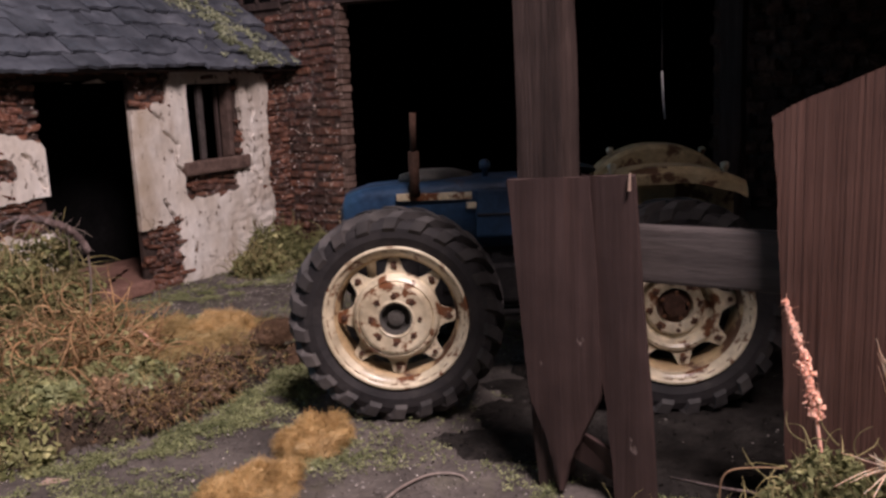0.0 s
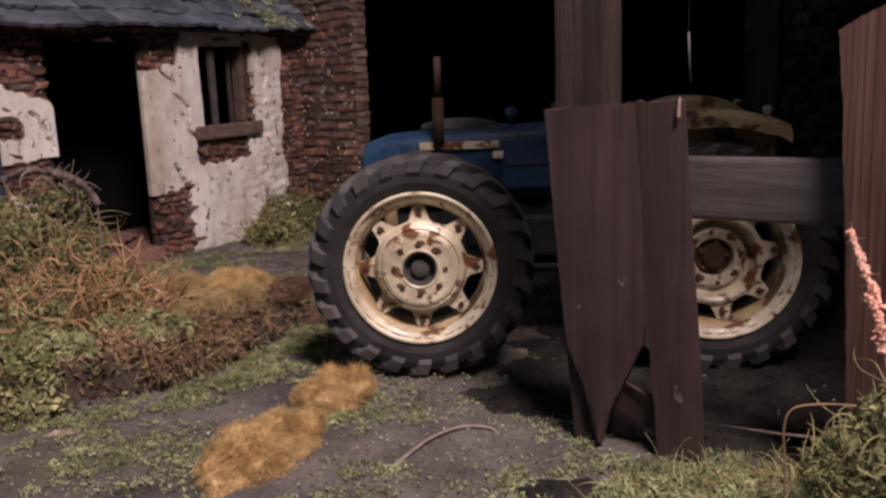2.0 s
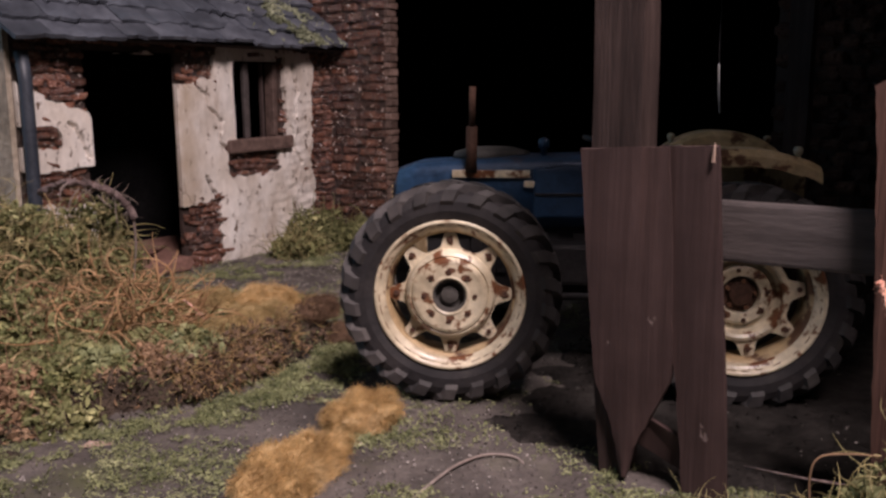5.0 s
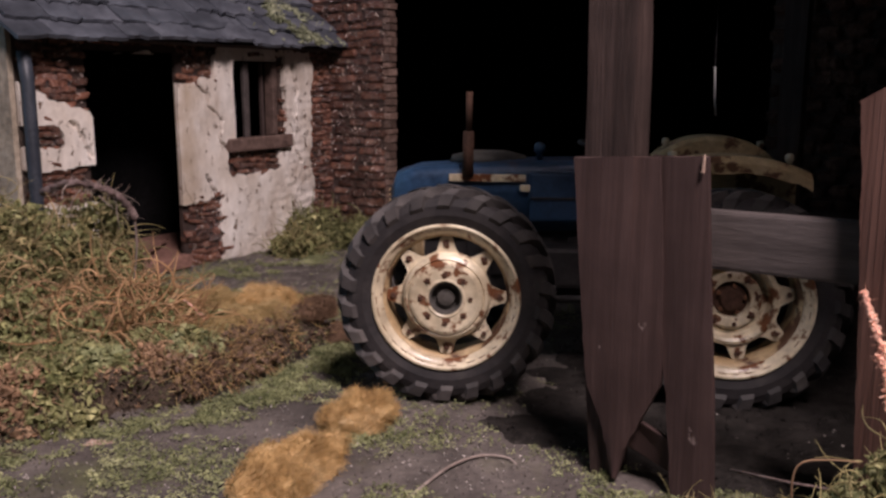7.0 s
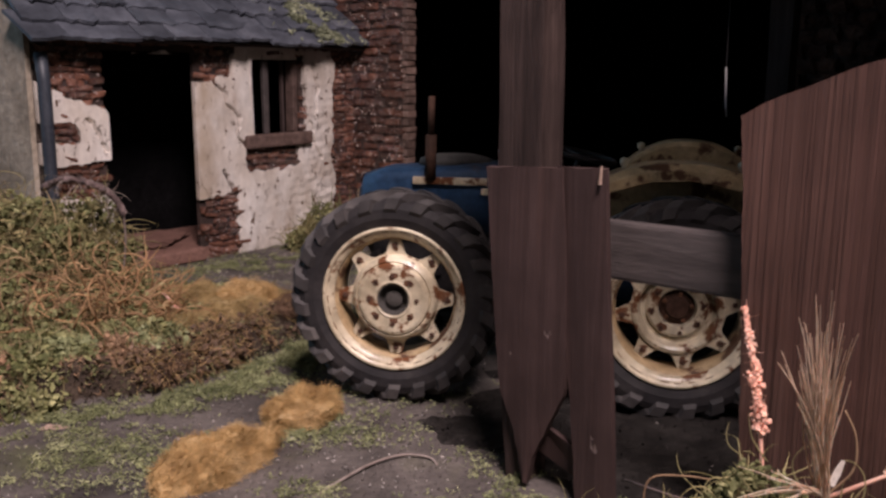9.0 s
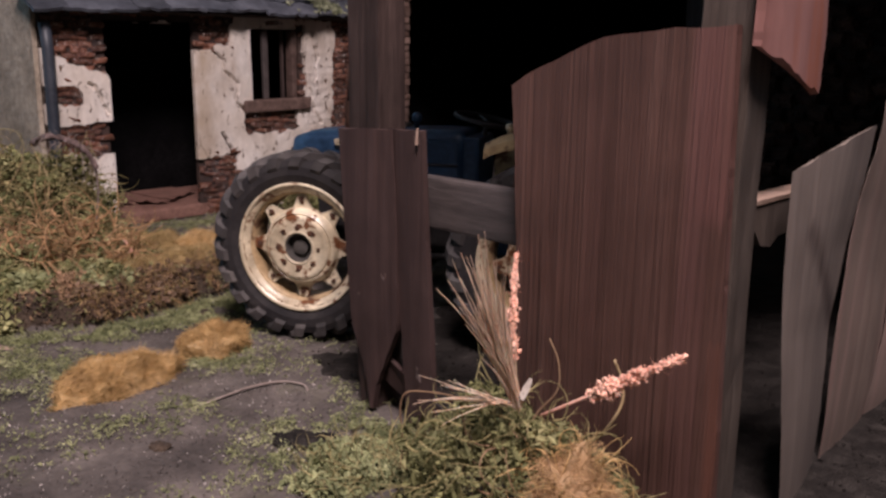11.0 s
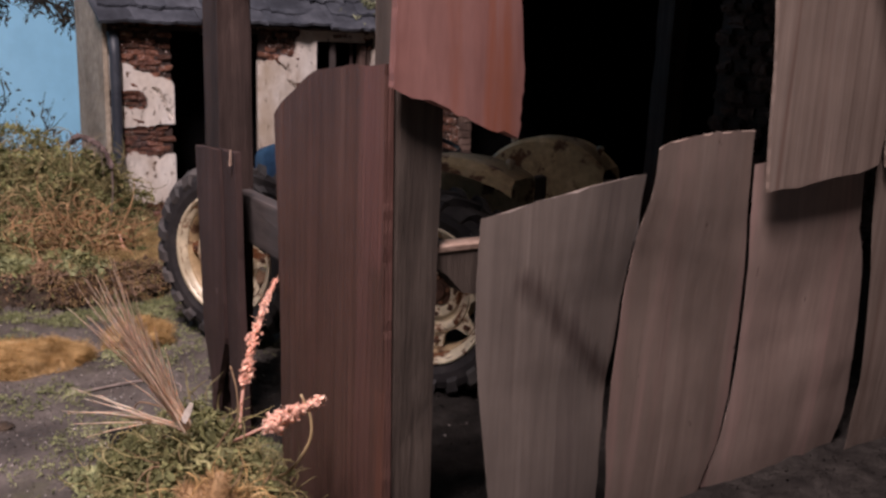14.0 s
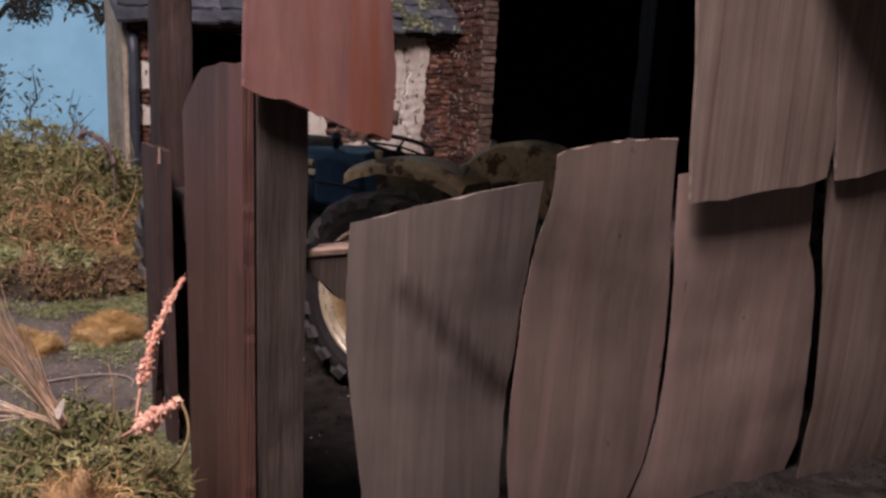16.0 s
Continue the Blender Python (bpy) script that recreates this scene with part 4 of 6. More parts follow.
grey = [([(-4.432, 0, 0.215), (-4.491, 0.507, 0.201), (-4.546, 0.929, 0.183), (-4.571, 1.165, 0.176), (-4.572, 1.351, 0.17), (-4.561, 1.61, 0.163)], [(-3.805, 0, 0.102), (-3.807, 0.334, 0.102), (-3.807, 0.571, 0.1), (-3.802, 0.792, 0.093), (-3.778, 1.046, 0.111), (-3.776, 1.228, 0.125), (-3.768, 1.427, 0.154), (-3.760, 1.564, 0.17), (-3.747, 1.756, 0.188)], [(0, 1.61), (0.3, 1.665), (0.65, 1.721), (1, 1.756)], M_SMEARPLANK, "grey-brown warped board with a dark stain"),
        ([(-3.742, 0, 0.118), (-3.756, 0.292, 0.118), (-3.790, 0.548, 0.12), (-3.796, 0.791, 0.127), (-3.783, 1.055, 0.136), (-3.776, 1.224, 0.138), (-3.757, 1.399, 0.147), (-3.745, 1.514, 0.163), (-3.711, 1.641, 0.181), (-3.699, 1.74, 0.19), (-3.702, 1.862, 0.197)], [(-3.102, 0, 0.08), (-3.046, 0.177, 0.08), (-2.982, 0.344, 0.075), (-2.947, 0.577, 0.075), (-2.931, 0.812, 0.075), (-2.942, 1.04, 0.087), (-2.971, 1.276, 0.107), (-3.004, 1.491, 0.116), (-3.021, 1.707, 0.118), (-3.021, 1.919, 0.118)], [(0, 1.862), (0.12, 1.885), (0.5, 1.916), (1, 1.919)], M_GREYPLANK, "grey-brown warped board with a rounded head"),
        ([(-3.076, 0, 0.084), (-3.022, 0.177, 0.084), (-2.958, 0.344, 0.079), (-2.923, 0.577, 0.079), (-2.907, 0.812, 0.079), (-2.918, 1.04, 0.091), (-2.947, 1.276, 0.111), (-2.980, 1.491, 0.118), (-2.995, 1.758, 0.118)], [(-1.958, 0, 0.057), (-1.88, 0.252, 0.057), (-1.893, 0.486, 0.057), (-1.915, 0.628, 0.066), (-1.930, 0.855, 0.068), (-1.970, 1.112, 0.082), (-2.027, 1.276, 0.095), (-2.094, 1.376, 0.107), (-2.093, 1.772, 0.089)], None, M_GREYPINK, "wide grey-pink warped board"),
        ([(-1.925, 0, 0.14), (-1.928, 0.111, 0.14), (-1.937, 0.31, 0.14), (-1.923, 0.511, 0.14), (-1.95, 0.829, 0.14), (-1.98, 1.139, 0.14), (-2.033, 1.385, 0.14), (-2.094, 1.8, 0.147)], [(-1.07, 0.089, 0.111), (-1.091, 0.812, 0.125), (-1.034, 1.797, 0.152)], None, M_TANPLANK, "tan weathered board with a split foot")]
for k, (a, b, top, mat, text) in enumerate(grey):
    part("board", plank(a, b, 0.010, pose(7.9, 0, 0) @ SIDE, 0.0, (0.014, 0.012, 0.018, 0.014)[k], rows=34, cols=14, seed=10 + k, head=top, tuck=(0.015, 0.03, 0.055, 0.05)[k], thin=True), mat, shed, text, smooth=None)
upper = [([(-2.985, 1.635), (-3.01, 1.9), (-3.03, 2.22), (-3.08, 2.6), (-3.10, 2.9)], [(-2.15, 1.73), (-2.13, 1.95), (-2.19, 2.22), (-2.25, 2.6), (-2.30, 2.9)]),
         ([(-2.07, 1.72), (-2.115, 1.9), (-2.16, 2.22), (-2.23, 2.6), (-2.27, 2.9)], [(-1.35, 1.83), (-1.35, 1.9), (-1.36, 2.22), (-1.38, 2.6), (-1.40, 2.9)])]
for k, (a, b) in enumerate(upper):
    part("board", plank(a, b, 0.020, pose(8.105 - 0.008 * k, 0, 0) @ SIDE, 0.0, 0.02, rows=34, cols=10, seed=20 + k), M_TANPLANK, shed, "tan grained upper board overlapping those below", smooth=None)
part("board", boxed((8.03, -0.98, 0.0), (8.07, -0.46, 2.9), jitter=0.004), M_GREYPLANK, shed)
part("fallen_board", boxed((-0.20, -0.015, -0.09), (0.26, 0.015, 0.07), pose(6.10, -4.86, 0.30, 14, 22, 0), bevel=0.006, jitter=0.014), M_REDPLANK, shed, "broken board end leaning behind the split foot")
part("nail", tube(bmesh.new(), [(6.318, -4.940, 1.600), (6.322, -4.938, 1.682)], 0.009, 6, 0.005), M_PALEWOOD, shed, "pale splinter on the board's corner")

# ---- tractor ----
tractor = thing("tractor", pose(0.425, 6.76, 0.075), "old blue four-wheel-drive tractor with rusty cream wheels", "tractor")
AXLE = 0.635
TYRE_R, RIM_R = 0.635, 0.432


def tyre():
    bm = bmesh.new()
    half = 0.155
    prof = [(0.425, -0.115), (0.44, -0.135), (0.49, -half), (0.545, -half), (0.585, -0.14), (0.60, -0.10), (0.603, 0), (0.60, 0.10), (0.585, 0.14), (0.545, half), (0.49, half), (0.44, 0.135), (0.425, 0.115)]
    lathe(bm, prof, 64, close=True)
    bmesh.ops.recalc_face_normals(bm, faces=bm.faces[:])
    return bm


def tread_bar(side):
    """A slanting bar from the tread's middle out over the shoulder, with a squared foot."""
    bm, rows = bmesh.new(), []
    for da, h, r in [(0.0, -0.01, 0.638), (0.06, 0.060, 0.642), (0.125, 0.125, 0.640), (0.165, 0.162, 0.612), (0.190, 0.170, 0.550)]:
        w, ring = 0.038 if h > 0.15 else 0.030, []
        for dr, dw in ((0, -w), (0, w), (-0.05, w * 1.35), (-0.05, -w * 1.35)):
            rr, aa = r + dr, (da + dw) / 0.62
            hh = side * (h if dr == 0 else h - (0.03 if h > 0.15 else 0.0))
            ring.append(bm.verts.new((rr * math.cos(aa), rr * math.sin(aa), hh)))
        rows.append(ring)
    for p, q in zip(rows, rows[1:]):
        for k in range(4):
            bm.faces.new((p[k], p[(k + 1) % 4], q[(k + 1) % 4], q[k]))
    bm.faces.new(rows[0][::-1])
    bm.faces.new(rows[-1])
    bmesh.ops.recalc_face_normals(bm, faces=bm.faces[:])
    return bm


BARS = {side: mesh_of("tread_bar", tread_bar(side), M_LUG) for side in (-1, 1)}


def star_disc(inner, tip, waist, lobes, thick):
    """A wheel centre whose arms reach the rim between rounded cut-outs."""
    bm, n = bmesh.new(), lobes * 16
    outer = []
    for i in range(n):
        a = 2 * math.pi * i / n
        f = 0.5 + 0.5 * math.cos(a * lobes)
        outer.append((min(tip, waist + (tip - waist) * 1.5 * f ** 3.0), a))
    loops = []
    for z in (0, thick):
        loops.append(([bm.verts.new((inner * math.cos(a), inner * math.sin(a), z)) for _, a in outer], [bm.verts.new((r * math.cos(a), r * math.sin(a), z)) for r, a in outer]))
    (i0, o0), (i1, o1) = loops
    for k in range(n):
        j = (k + 1) % n
        bm.faces.new((i0[k], i0[j], o0[j], o0[k]))
        bm.faces.new((i1[k], o1[k], o1[j], i1[j]))
        bm.faces.new((o0[k], o0[j], o1[j], o1[k]))
        bm.faces.new((i0[k], i1[k], i1[j], i0[j]))
    bmesh.ops.recalc_face_normals(bm, faces=bm.faces[:])
    return bm


def wheel(m, dish, spin, rear=False):
    """One wheel; its own z axis points outwards. dish: how deep the centre sits inside the rim."""
    w = new("wheel")
    w.parent = tractor
    w.matrix_local = Matrix.Translation(m.translation * K) @ m.to_3x3().to_4x4() @ pose(0, 0, 0, 0, 0, spin) @ Matrix.Scale(1.03, 4)
    w.empty_display_size = 0.1 * K
    part("tyre", tyre(), M_TYRE, w, "dusty black lugged tyre", smooth=False)
    for side in (-1, 1):
        for i in range(22):
            piece("tread_bar", BARS[side], w, pose(0, 0, 0, 0, 0, 360 / 22 * (i + (0.5 if side > 0 else 0))))
    rim = [(RIM_R, 0.150), (RIM_R + 0.006, 0.138), (0.418, 0.128), (0.405, 0.128), (0.390, 0.110), (0.372, 0.100), (0.376, 0.092), (0.398, 0.096), (0.415, 0.142)]
    part("rim", lathe(bmesh.new(), rim, 72, close=True), M_CREAM, w, "cream rim spotted with rust", smooth=True)
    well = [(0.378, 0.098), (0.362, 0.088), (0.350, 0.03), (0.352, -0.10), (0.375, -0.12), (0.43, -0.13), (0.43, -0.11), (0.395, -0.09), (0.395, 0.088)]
    part("rim_well", lathe(bmesh.new(), well, 72, close=True), M_WELLSHADE, w, "grimy inside of the rim, cream darkened for shade", smooth=True)
    z = 0.128 - dish
    chips = random.Random(spin)
    part("disc", bm_move(star_disc(0.225 if rear else 0.085, 0.353, 0.266, 8, 0.018), z), M_CREAM, w, "cream star-shaped wheel centre")
    if rear:
        part("hub_ring", lathe(bmesh.new(), [(0.262, z + 0.016), (0.256, z + 0.034), (0.236, z + 0.040), (0.222, z + 0.030), (0.206, z - 0.030), (0.176, z - 0.036), (0.170, z - 0.012), (0.158, z - 0.006), (0.112, z - 0.010), (0.104, z - 0.045), (0.104, z - 0.075), (0.262, z - 0.075)], 48, close=True), M_CREAM, w, "dished cream wheel centre", smooth=False)
        part("hub_cup", lathe(bmesh.new(), [(0.104, z - 0.070), (0.100, z - 0.040), (0.070, z - 0.034), (0.060, z - 0.012), (0.030, z - 0.006), (0.01, z - 0.004)], 28), M_RUST, w, "rusted hub", smooth=False)
        for k in range(5):
            a = 2 * math.pi * k / 5
            part("hub_bolt", tube(bmesh.new(), [(0.082 * math.cos(a), 0.082 * math.sin(a), z - 0.042), (0.082 * math.cos(a), 0.082 * math.sin(a), z - 0.012)], 0.013, 6), M_FLAKE, w)
    else:
        part("hub_ring", lathe(bmesh.new(), [(0.264, z + 0.016), (0.258, z + 0.040), (0.246, z + 0.066), (0.230, z + 0.078), (0.222, z + 0.072), (0.212, z + 0.088), (0.196, z + 0.094), (0.118, z + 0.092), (0.106, z + 0.097), (0.098, z + 0.092), (0.098, z + 0.018)], 48, close=True), M_CREAM, w, "domed cream wheel centre", smooth=False)
        part("hub_cup", lathe(bmesh.new(), [(0.098, z + 0.020), (0.096, z + 0.086), (0.088, z + 0.084), (0.082, z + 0.022), (0.055, z + 0.015), (0.050, z + 0.050), (0.02, z + 0.056)], 32), M_CAP, w, "dull grey hub", smooth=False)
    for k in range(8):
        a = 2 * math.pi * k / 8
        c, s = math.cos(a), math.sin(a)
        h = z - 0.012 if rear else z + 0.087
        part("wheel_nut", tube(bmesh.new(), [(0.146 * c, 0.146 * s, h - 0.005), (0.146 * c, 0.146 * s, h + 0.014)], 0.014, 6), M_RUST, w)
        part("lug_bolt", tube(bmesh.new(), [(0.315 * c, 0.315 * s, z + 0.015), (0.315 * c, 0.315 * s, z + 0.032)], 0.016, 6), M_RUST, w)
        for rad, lift, size in ((0.146, h - z + 0.0062, 0.030), (0.305, 0.0195, 0.026)):
            if chips.random() < 0.8:
                bm = bmesh.new()
                bmesh.ops.create_circle(bm, cap_ends=True, radius=1, segments=11)
                for v in bm.verts:
                    v.co *= chips.uniform(0.45, 1.25) * size
                    v.co += Vector((rad * c + chips.uniform(-0.008, 0.008), rad * s, z + lift))
                part("rust_patch", bm, M_FLAKE, w, "flaked patch of brown rust")
    for k in range(26):
        a = 2 * math.pi * (k + chips.uniform(-0.3, 0.3)) / 26
        bm = boxed((-0.006, -chips.uniform(0.014, 0.030), 0), (0.006, chips.uniform(0.014, 0.030), 0.003))
        bm.transform(pose(0.4115 * math.cos(a), 0.4115 * math.sin(a), 0.1275, 0, 0, math.degrees(a)))
        part("rust_dash", bm, M_FLAKE, w)
    return w


def bm_move(bm, z):
    bmesh.ops.translate(bm, verts=bm.verts[:], vec=(0, 0, z))
    return bm


NEAR, FAR = pose(0, 0, 0, 90, 0, 0), pose(0, 0, 0, -90, 0, 0)
wheel(pose(-0.823, -0.885, AXLE + 0.008) @ NEAR, 0.075, 0)
wheel(pose(0.875, -0.885, AXLE + 0.008) @ NEAR, 0.115, 8, True)
wheel(pose(-0.823, 0.885, AXLE + 0.008) @ FAR, 0.075, 40)
wheel(pose(0.875, 0.885, AXLE + 0.008) @ FAR, 0.115, 12, True)


def bonnet():
    bm = bmesh.new()
    sections = [(-1.27, 0.17, 0.98, 1.24), (-1.24, 0.21, 0.93, 1.315), (-1.10, 0.235, 0.90, 1.36), (-0.5, 0.25, 0.92, 1.40), (0.05, 0.26, 0.95, 1.41), (0.12, 0.26, 0.95, 1.41)]
    rings = []
    for x, w, lo, hi in sections:
        ring = []
        for k in range(12):
            a = math.pi * k / 11
            cx, cz = -math.cos(a), math.sin(a)
            y = w * math.copysign(abs(cx) ** 0.35, cx)
            z = hi - 0.17 + 0.17 * abs(cz) ** 0.6
            ring.append((y, z))
        ring = [(-w, lo)] + ring + [(w, lo)]
        rings.append([bm.verts.new((x, y, z)) for y, z in ring])
    for p, q in zip(rings, rings[1:]):
        for k in range(len(p) - 1):
            bm.faces.new((p[k], p[k + 1], q[k + 1], q[k]))
        bm.faces.new((p[-1], p[0], q[0], q[-1]))
    bm.faces.new(rings[0][::-1])
    bm.faces.new(rings[-1])
    bmesh.ops.recalc_face_normals(bm, faces=bm.faces[:])
    return bm


part("bonnet", bonnet(), M_BLUE, tractor, "faded blue bonnet", smooth=True)
part("trim_strip", boxed((-0.87, -0.275, 1.265), (-0.36, -0.248, 1.315), bevel=0.006), M_CREAM, tractor, "cream side strip")
part("strip_stub", boxed((-0.40, -0.285, 1.205), (-0.33, -0.245, 1.245), bevel=0.008, jitter=0.004), M_CREAM, tractor, "chipped white bracket end")
part("side_panel", boxed((-0.34, -0.272, 1.00), (0.10, -0.240, 1.33), bevel=0.02), M_BLUE, tractor, "dark blue side panel behind the strip")
part("panel_rib", boxed((-0.33, -0.282, 1.15), (0.09, -0.268, 1.165), bevel=0.004), M_IRON, tractor)
part("grille", boxed((-1.285, -0.15, 0.99), (-1.262, 0.15, 1.22), bevel=0.004), M_IRON, tractor)
for k in range(6):
    part("grille_bar", boxed((-1.295, -0.14, 1.005 + 0.036 * k), (-1.283, 0.14, 1.017 + 0.036 * k)), M_CREAM_OLD, tractor)
for y in (-0.19, 0.19):
    part("headlamp", lathe(bmesh.new(), [(0.02, -0.05), (0.06, -0.03), (0.075, 0.02), (0.07, 0.035)], 20, pose(-1.22, y * 1.4, 1.08, 0, -90, 0)), M_IRON, tractor, smooth=True)
part("exhaust", tube(tube(bmesh.new(), [(-0.745, -0.27, 1.30), (-0.74, -0.275, 1.60)], 0.037, 14), [(-0.74, -0.275, 1.59), (-0.735, -0.28, 1.855)], 0.022, 12), M_RUST, tractor, "rusty upright exhaust pipe", smooth=True)
part("air_filter", lathe(bmesh.new(), [(0.02, 1.38), (0.02, 1.45), (0.036, 1.455), (0.038, 1.50), (0.022, 1.515), (0.01, 1.52)], 18, pose(-0.27, -0.12, 0)), M_BLUE, tractor, "blue air-filter cap", smooth=True)
part("fuel_cap", lathe(bmesh.new(), [(0.16, 1.37), (0.15, 1.42), (0.08, 1.450), (0.02, 1.455)], 24, pose(-0.62, 0.02, 0) @ Matrix.Diagonal((1.7, 1.1, 1, 1))), M_CAP, tractor, smooth=True)
part("engine", boxed((-1.05, -0.19, 0.50), (0.20, 0.19, 0.95), bevel=0.02), M_IRON, tractor, "grimy dark engine block")
for k in range(5):
    part("engine_rib", boxed((-0.75 + 0.17 * k, -0.215, 0.62), (-0.68 + 0.17 * k, -0.188, 0.90), bevel=0.005), M_IRON, tractor)
part("side_tank", boxed((-0.25, -0.42, 0.58), (0.30, -0.20, 0.85), bevel=0.03), M_IRON, tractor, "grimy side tank")
part("gearbox", boxed((0.20, -0.24, 0.45), (1.10, 0.24, 0.95), bevel=0.03), M_BLUE, tractor)
for x in (-0.823, 0.875):
    part("axle", tube(bmesh.new(), [(x, -0.80, AXLE), (x, 0.80, AXLE)], 0.075, 14), M_IRON, tractor, smooth=True)
part("drive_shaft", tube(bmesh.new(), [(-0.8, -0.33, 0.50), (0.8, -0.33, 0.50)], 0.035, 10), M_IRON, tractor, smooth=True)
part("dashboard", boxed((0.10, -0.24, 0.95), (0.24, 0.24, 1.36), bevel=0.03), M_BLUE, tractor)
part("steering_column", tube(bmesh.new(), [(0.17, 0, 1.20), (0.24, 0, 1.458)], 0.02, 10), M_IRON, tractor, smooth=True)
part("steering_wheel", lathe(bmesh.new(), [(0.245 + 0.015 * math.cos(a), 0.017 * math.sin(a)) for a in [2 * math.pi * k / 8 for k in range(8)]], 36, pose(0.24, 0, 1.465, 0, 12, 0), close=True), M_IRON, tractor, "thin black steering wheel", smooth=True)
for k in range(3):
    a = 2 * math.pi * k / 3
    e = pose(0.24, 0, 1.465, 0, 12, 0) @ Vector((0.24 * math.cos(a), 0.24 * math.sin(a), 0))
    part("steering_spoke", tube(bmesh.new(), [(0.24, 0, 1.458), e], 0.009, 6), M_IRON, tractor)
seat = bmesh.new()
box(seat, (0.72, -0.21, 1.02), (1.10, 0.21, 1.10), bevel=0.035)
box(seat, (1.05, -0.21, 1.06), (1.13, 0.21, 1.30), bevel=0.03)
part("seat", seat, M_IRON, tractor, "black moulded seat")
part("gear_lever", tube(bmesh.new(), [(0.42, -0.08, 0.95), (0.50, -0.10, 1.34)], 0.011, 8), M_IRON, tractor)
part("drawbar", boxed((1.05, -0.05, 0.36), (1.42, 0.05, 0.41), bevel=0.008), M_IRON, tractor)


def mudguard(side, shift, apex, drop):
    """An arched guard over a rear wheel: a curved crown, an outer skirt and a flat inner cheek, with lamp stubs."""
    bm, rows, t = bmesh.new(), [], 0.012
    inner, outer = side * 0.44, side * 0.79
    for i in range(25):
        d = -0.46 + 0.92 * i / 24
        top = apex - drop * (abs(d) / 0.47) ** 2.4 + 0.006 * noise.noise((d * 6, side, 1))
        deep = 0.10 + 0.012 * noise.noise((d * 9, side, 4))
        x = 0.845 + shift + d
        ring = [(inner, 1.02), (inner, top - 0.03), (inner + side * 0.03, top), (outer - side * 0.05, top), (outer, top - 0.04), (outer + side * 0.005, top - deep),
                (outer - side * t, top - deep), (outer - side * (t + 0.003), top - 0.05), (outer - side * 0.06, top - t), (inner + side * 0.04, top - t), (inner + side * t, top - 0.04), (inner + side * t, 1.02)]
        rows.append([bm.verts.new((x, y, max(z, 1.02))) for y, z in ring])
    for p, q in zip(rows, rows[1:]):
        for k in range(12):
            bm.faces.new((p[k], p[(k + 1) % 12], q[(k + 1) % 12], q[k]))
    bm.faces.new(rows[0])
    bm.faces.new(rows[-1][::-1])
    bmesh.ops.recalc_face_normals(bm, faces=bm.faces[:])
    g = part("mudguard", bm, M_CREAM_OLD, tractor, "cream mudguard flaking to rust")
    for d, y in ((-0.33, 0.60), (0.36, 0.62)):
        z = apex - drop * (abs(d) / 0.47) ** 2.4 - 0.005
        part("lamp_stub", lathe(bmesh.new(), [(0.016, z - 0.01), (0.016, z + 0.02), (0.026, z + 0.03), (0.028, z + 0.06), (0.012, z + 0.07)], 12, pose(0.845 + shift + d, side * y, 0)), M_CREAM, g, smooth=True)


mudguard(-1, 0.02, 1.485, 0.11)
mudguard(1, 0.15, 1.535, 0.20)

# a pale rod that hangs from a dark wire in the barn
rod = thing("hanging_rod", FARM @ pose(4.66, 0.64, 1.66), "thin pale metal rod hanging on a wire", "rod")
part("rod", tube(bmesh.new(), [(0.02, 0, 0), (0.0, 0.0, 0.18), (-0.015, 0.0, 0.50)], 0.010, 8), M_ROD, rod, smooth=True)
part("wire", tube(bmesh.new(), [(-0.015, 0, 0.49), (-0.02, 0, 2.95)], 0.004, 6), M_IRON, rod)

# ---- plants, tufts and litter ----
def on_ground(x, y, up=0.0):
    return (x, y, ground_height(x, y) + up)


def mound_points(n, c, r, h, rng, shell=0.35, lumps=1.0, seed=0.0):
    """Points through the outer part of a lumpy heap that stands on the ground."""
    out = []
    while len(out) < n:
        a, e = rng.uniform(0, 2 * math.pi), math.asin(rng.uniform(0, 1))
        f = 1 + 0.35 * lumps * noise.noise((2 * math.cos(a) * math.cos(e) + seed, 2 * math.sin(a) * math.cos(e), 2 * math.sin(e))) - shell * rng.random() ** 1.6
        x, y = c[0] + r[0] * f * math.cos(a) * math.cos(e), c[1] + r[1] * f * math.sin(a) * math.cos(e)
        out.append((x, y, ground_height(x, y) + h * f * math.sin(e)))
    return np.array(out)


def ways_from(pts, c, rng, up=0.5, mess=0.6):
    d = pts - np.array([c[0], c[1], 0.0])
    d[:, 2] = 0
    d /= np.linalg.norm(d, axis=1)[:, None] + 1e-6
    d[:, 2] = up
    return d + rng.normal(size=d.shape) * mess


def thicken(pts, n, spread, seed):
    """Grow each point into a small cushion of n points."""
    g = np.random.default_rng(seed)
    out = np.repeat(pts, n, axis=0)
    return out + np.abs(g.normal(size=out.shape)) * np.array([1, 1, 0.6]) * spread * g.choice([-1, 1], out.shape) * np.array([1, 1, 0]) + np.abs(g.normal(size=out.shape)) * np.array([0, 0, 0.5]) * spread


rng = np.random.default_rng(21)
# the overgrown bank: a tangle of stalks and small leaves in three heaps
bramble = thing("bramble_bush", pose(-3.35, 6.75, 0.25), "tangled brown and green bramble on the bank", "bush")


def local(pts, c):
    return np.asarray(pts) - np.array(c)


HEAPS = [((-3.58, 6.9), (0.74, 0.70), 0.76), ((-2.66, 6.28), (0.50, 0.46), 0.32), ((-4.6, 7.0), (1.2, 0.9), 0.85), ((-3.7, 7.5), (0.5, 0.45), 0.30), ((-3.3, 5.75), (0.75, 0.5), 0.34), ((-3.14, 6.86), (0.36, 0.30), 0.80)]
BC = (-3.35, 6.75, 0.25)
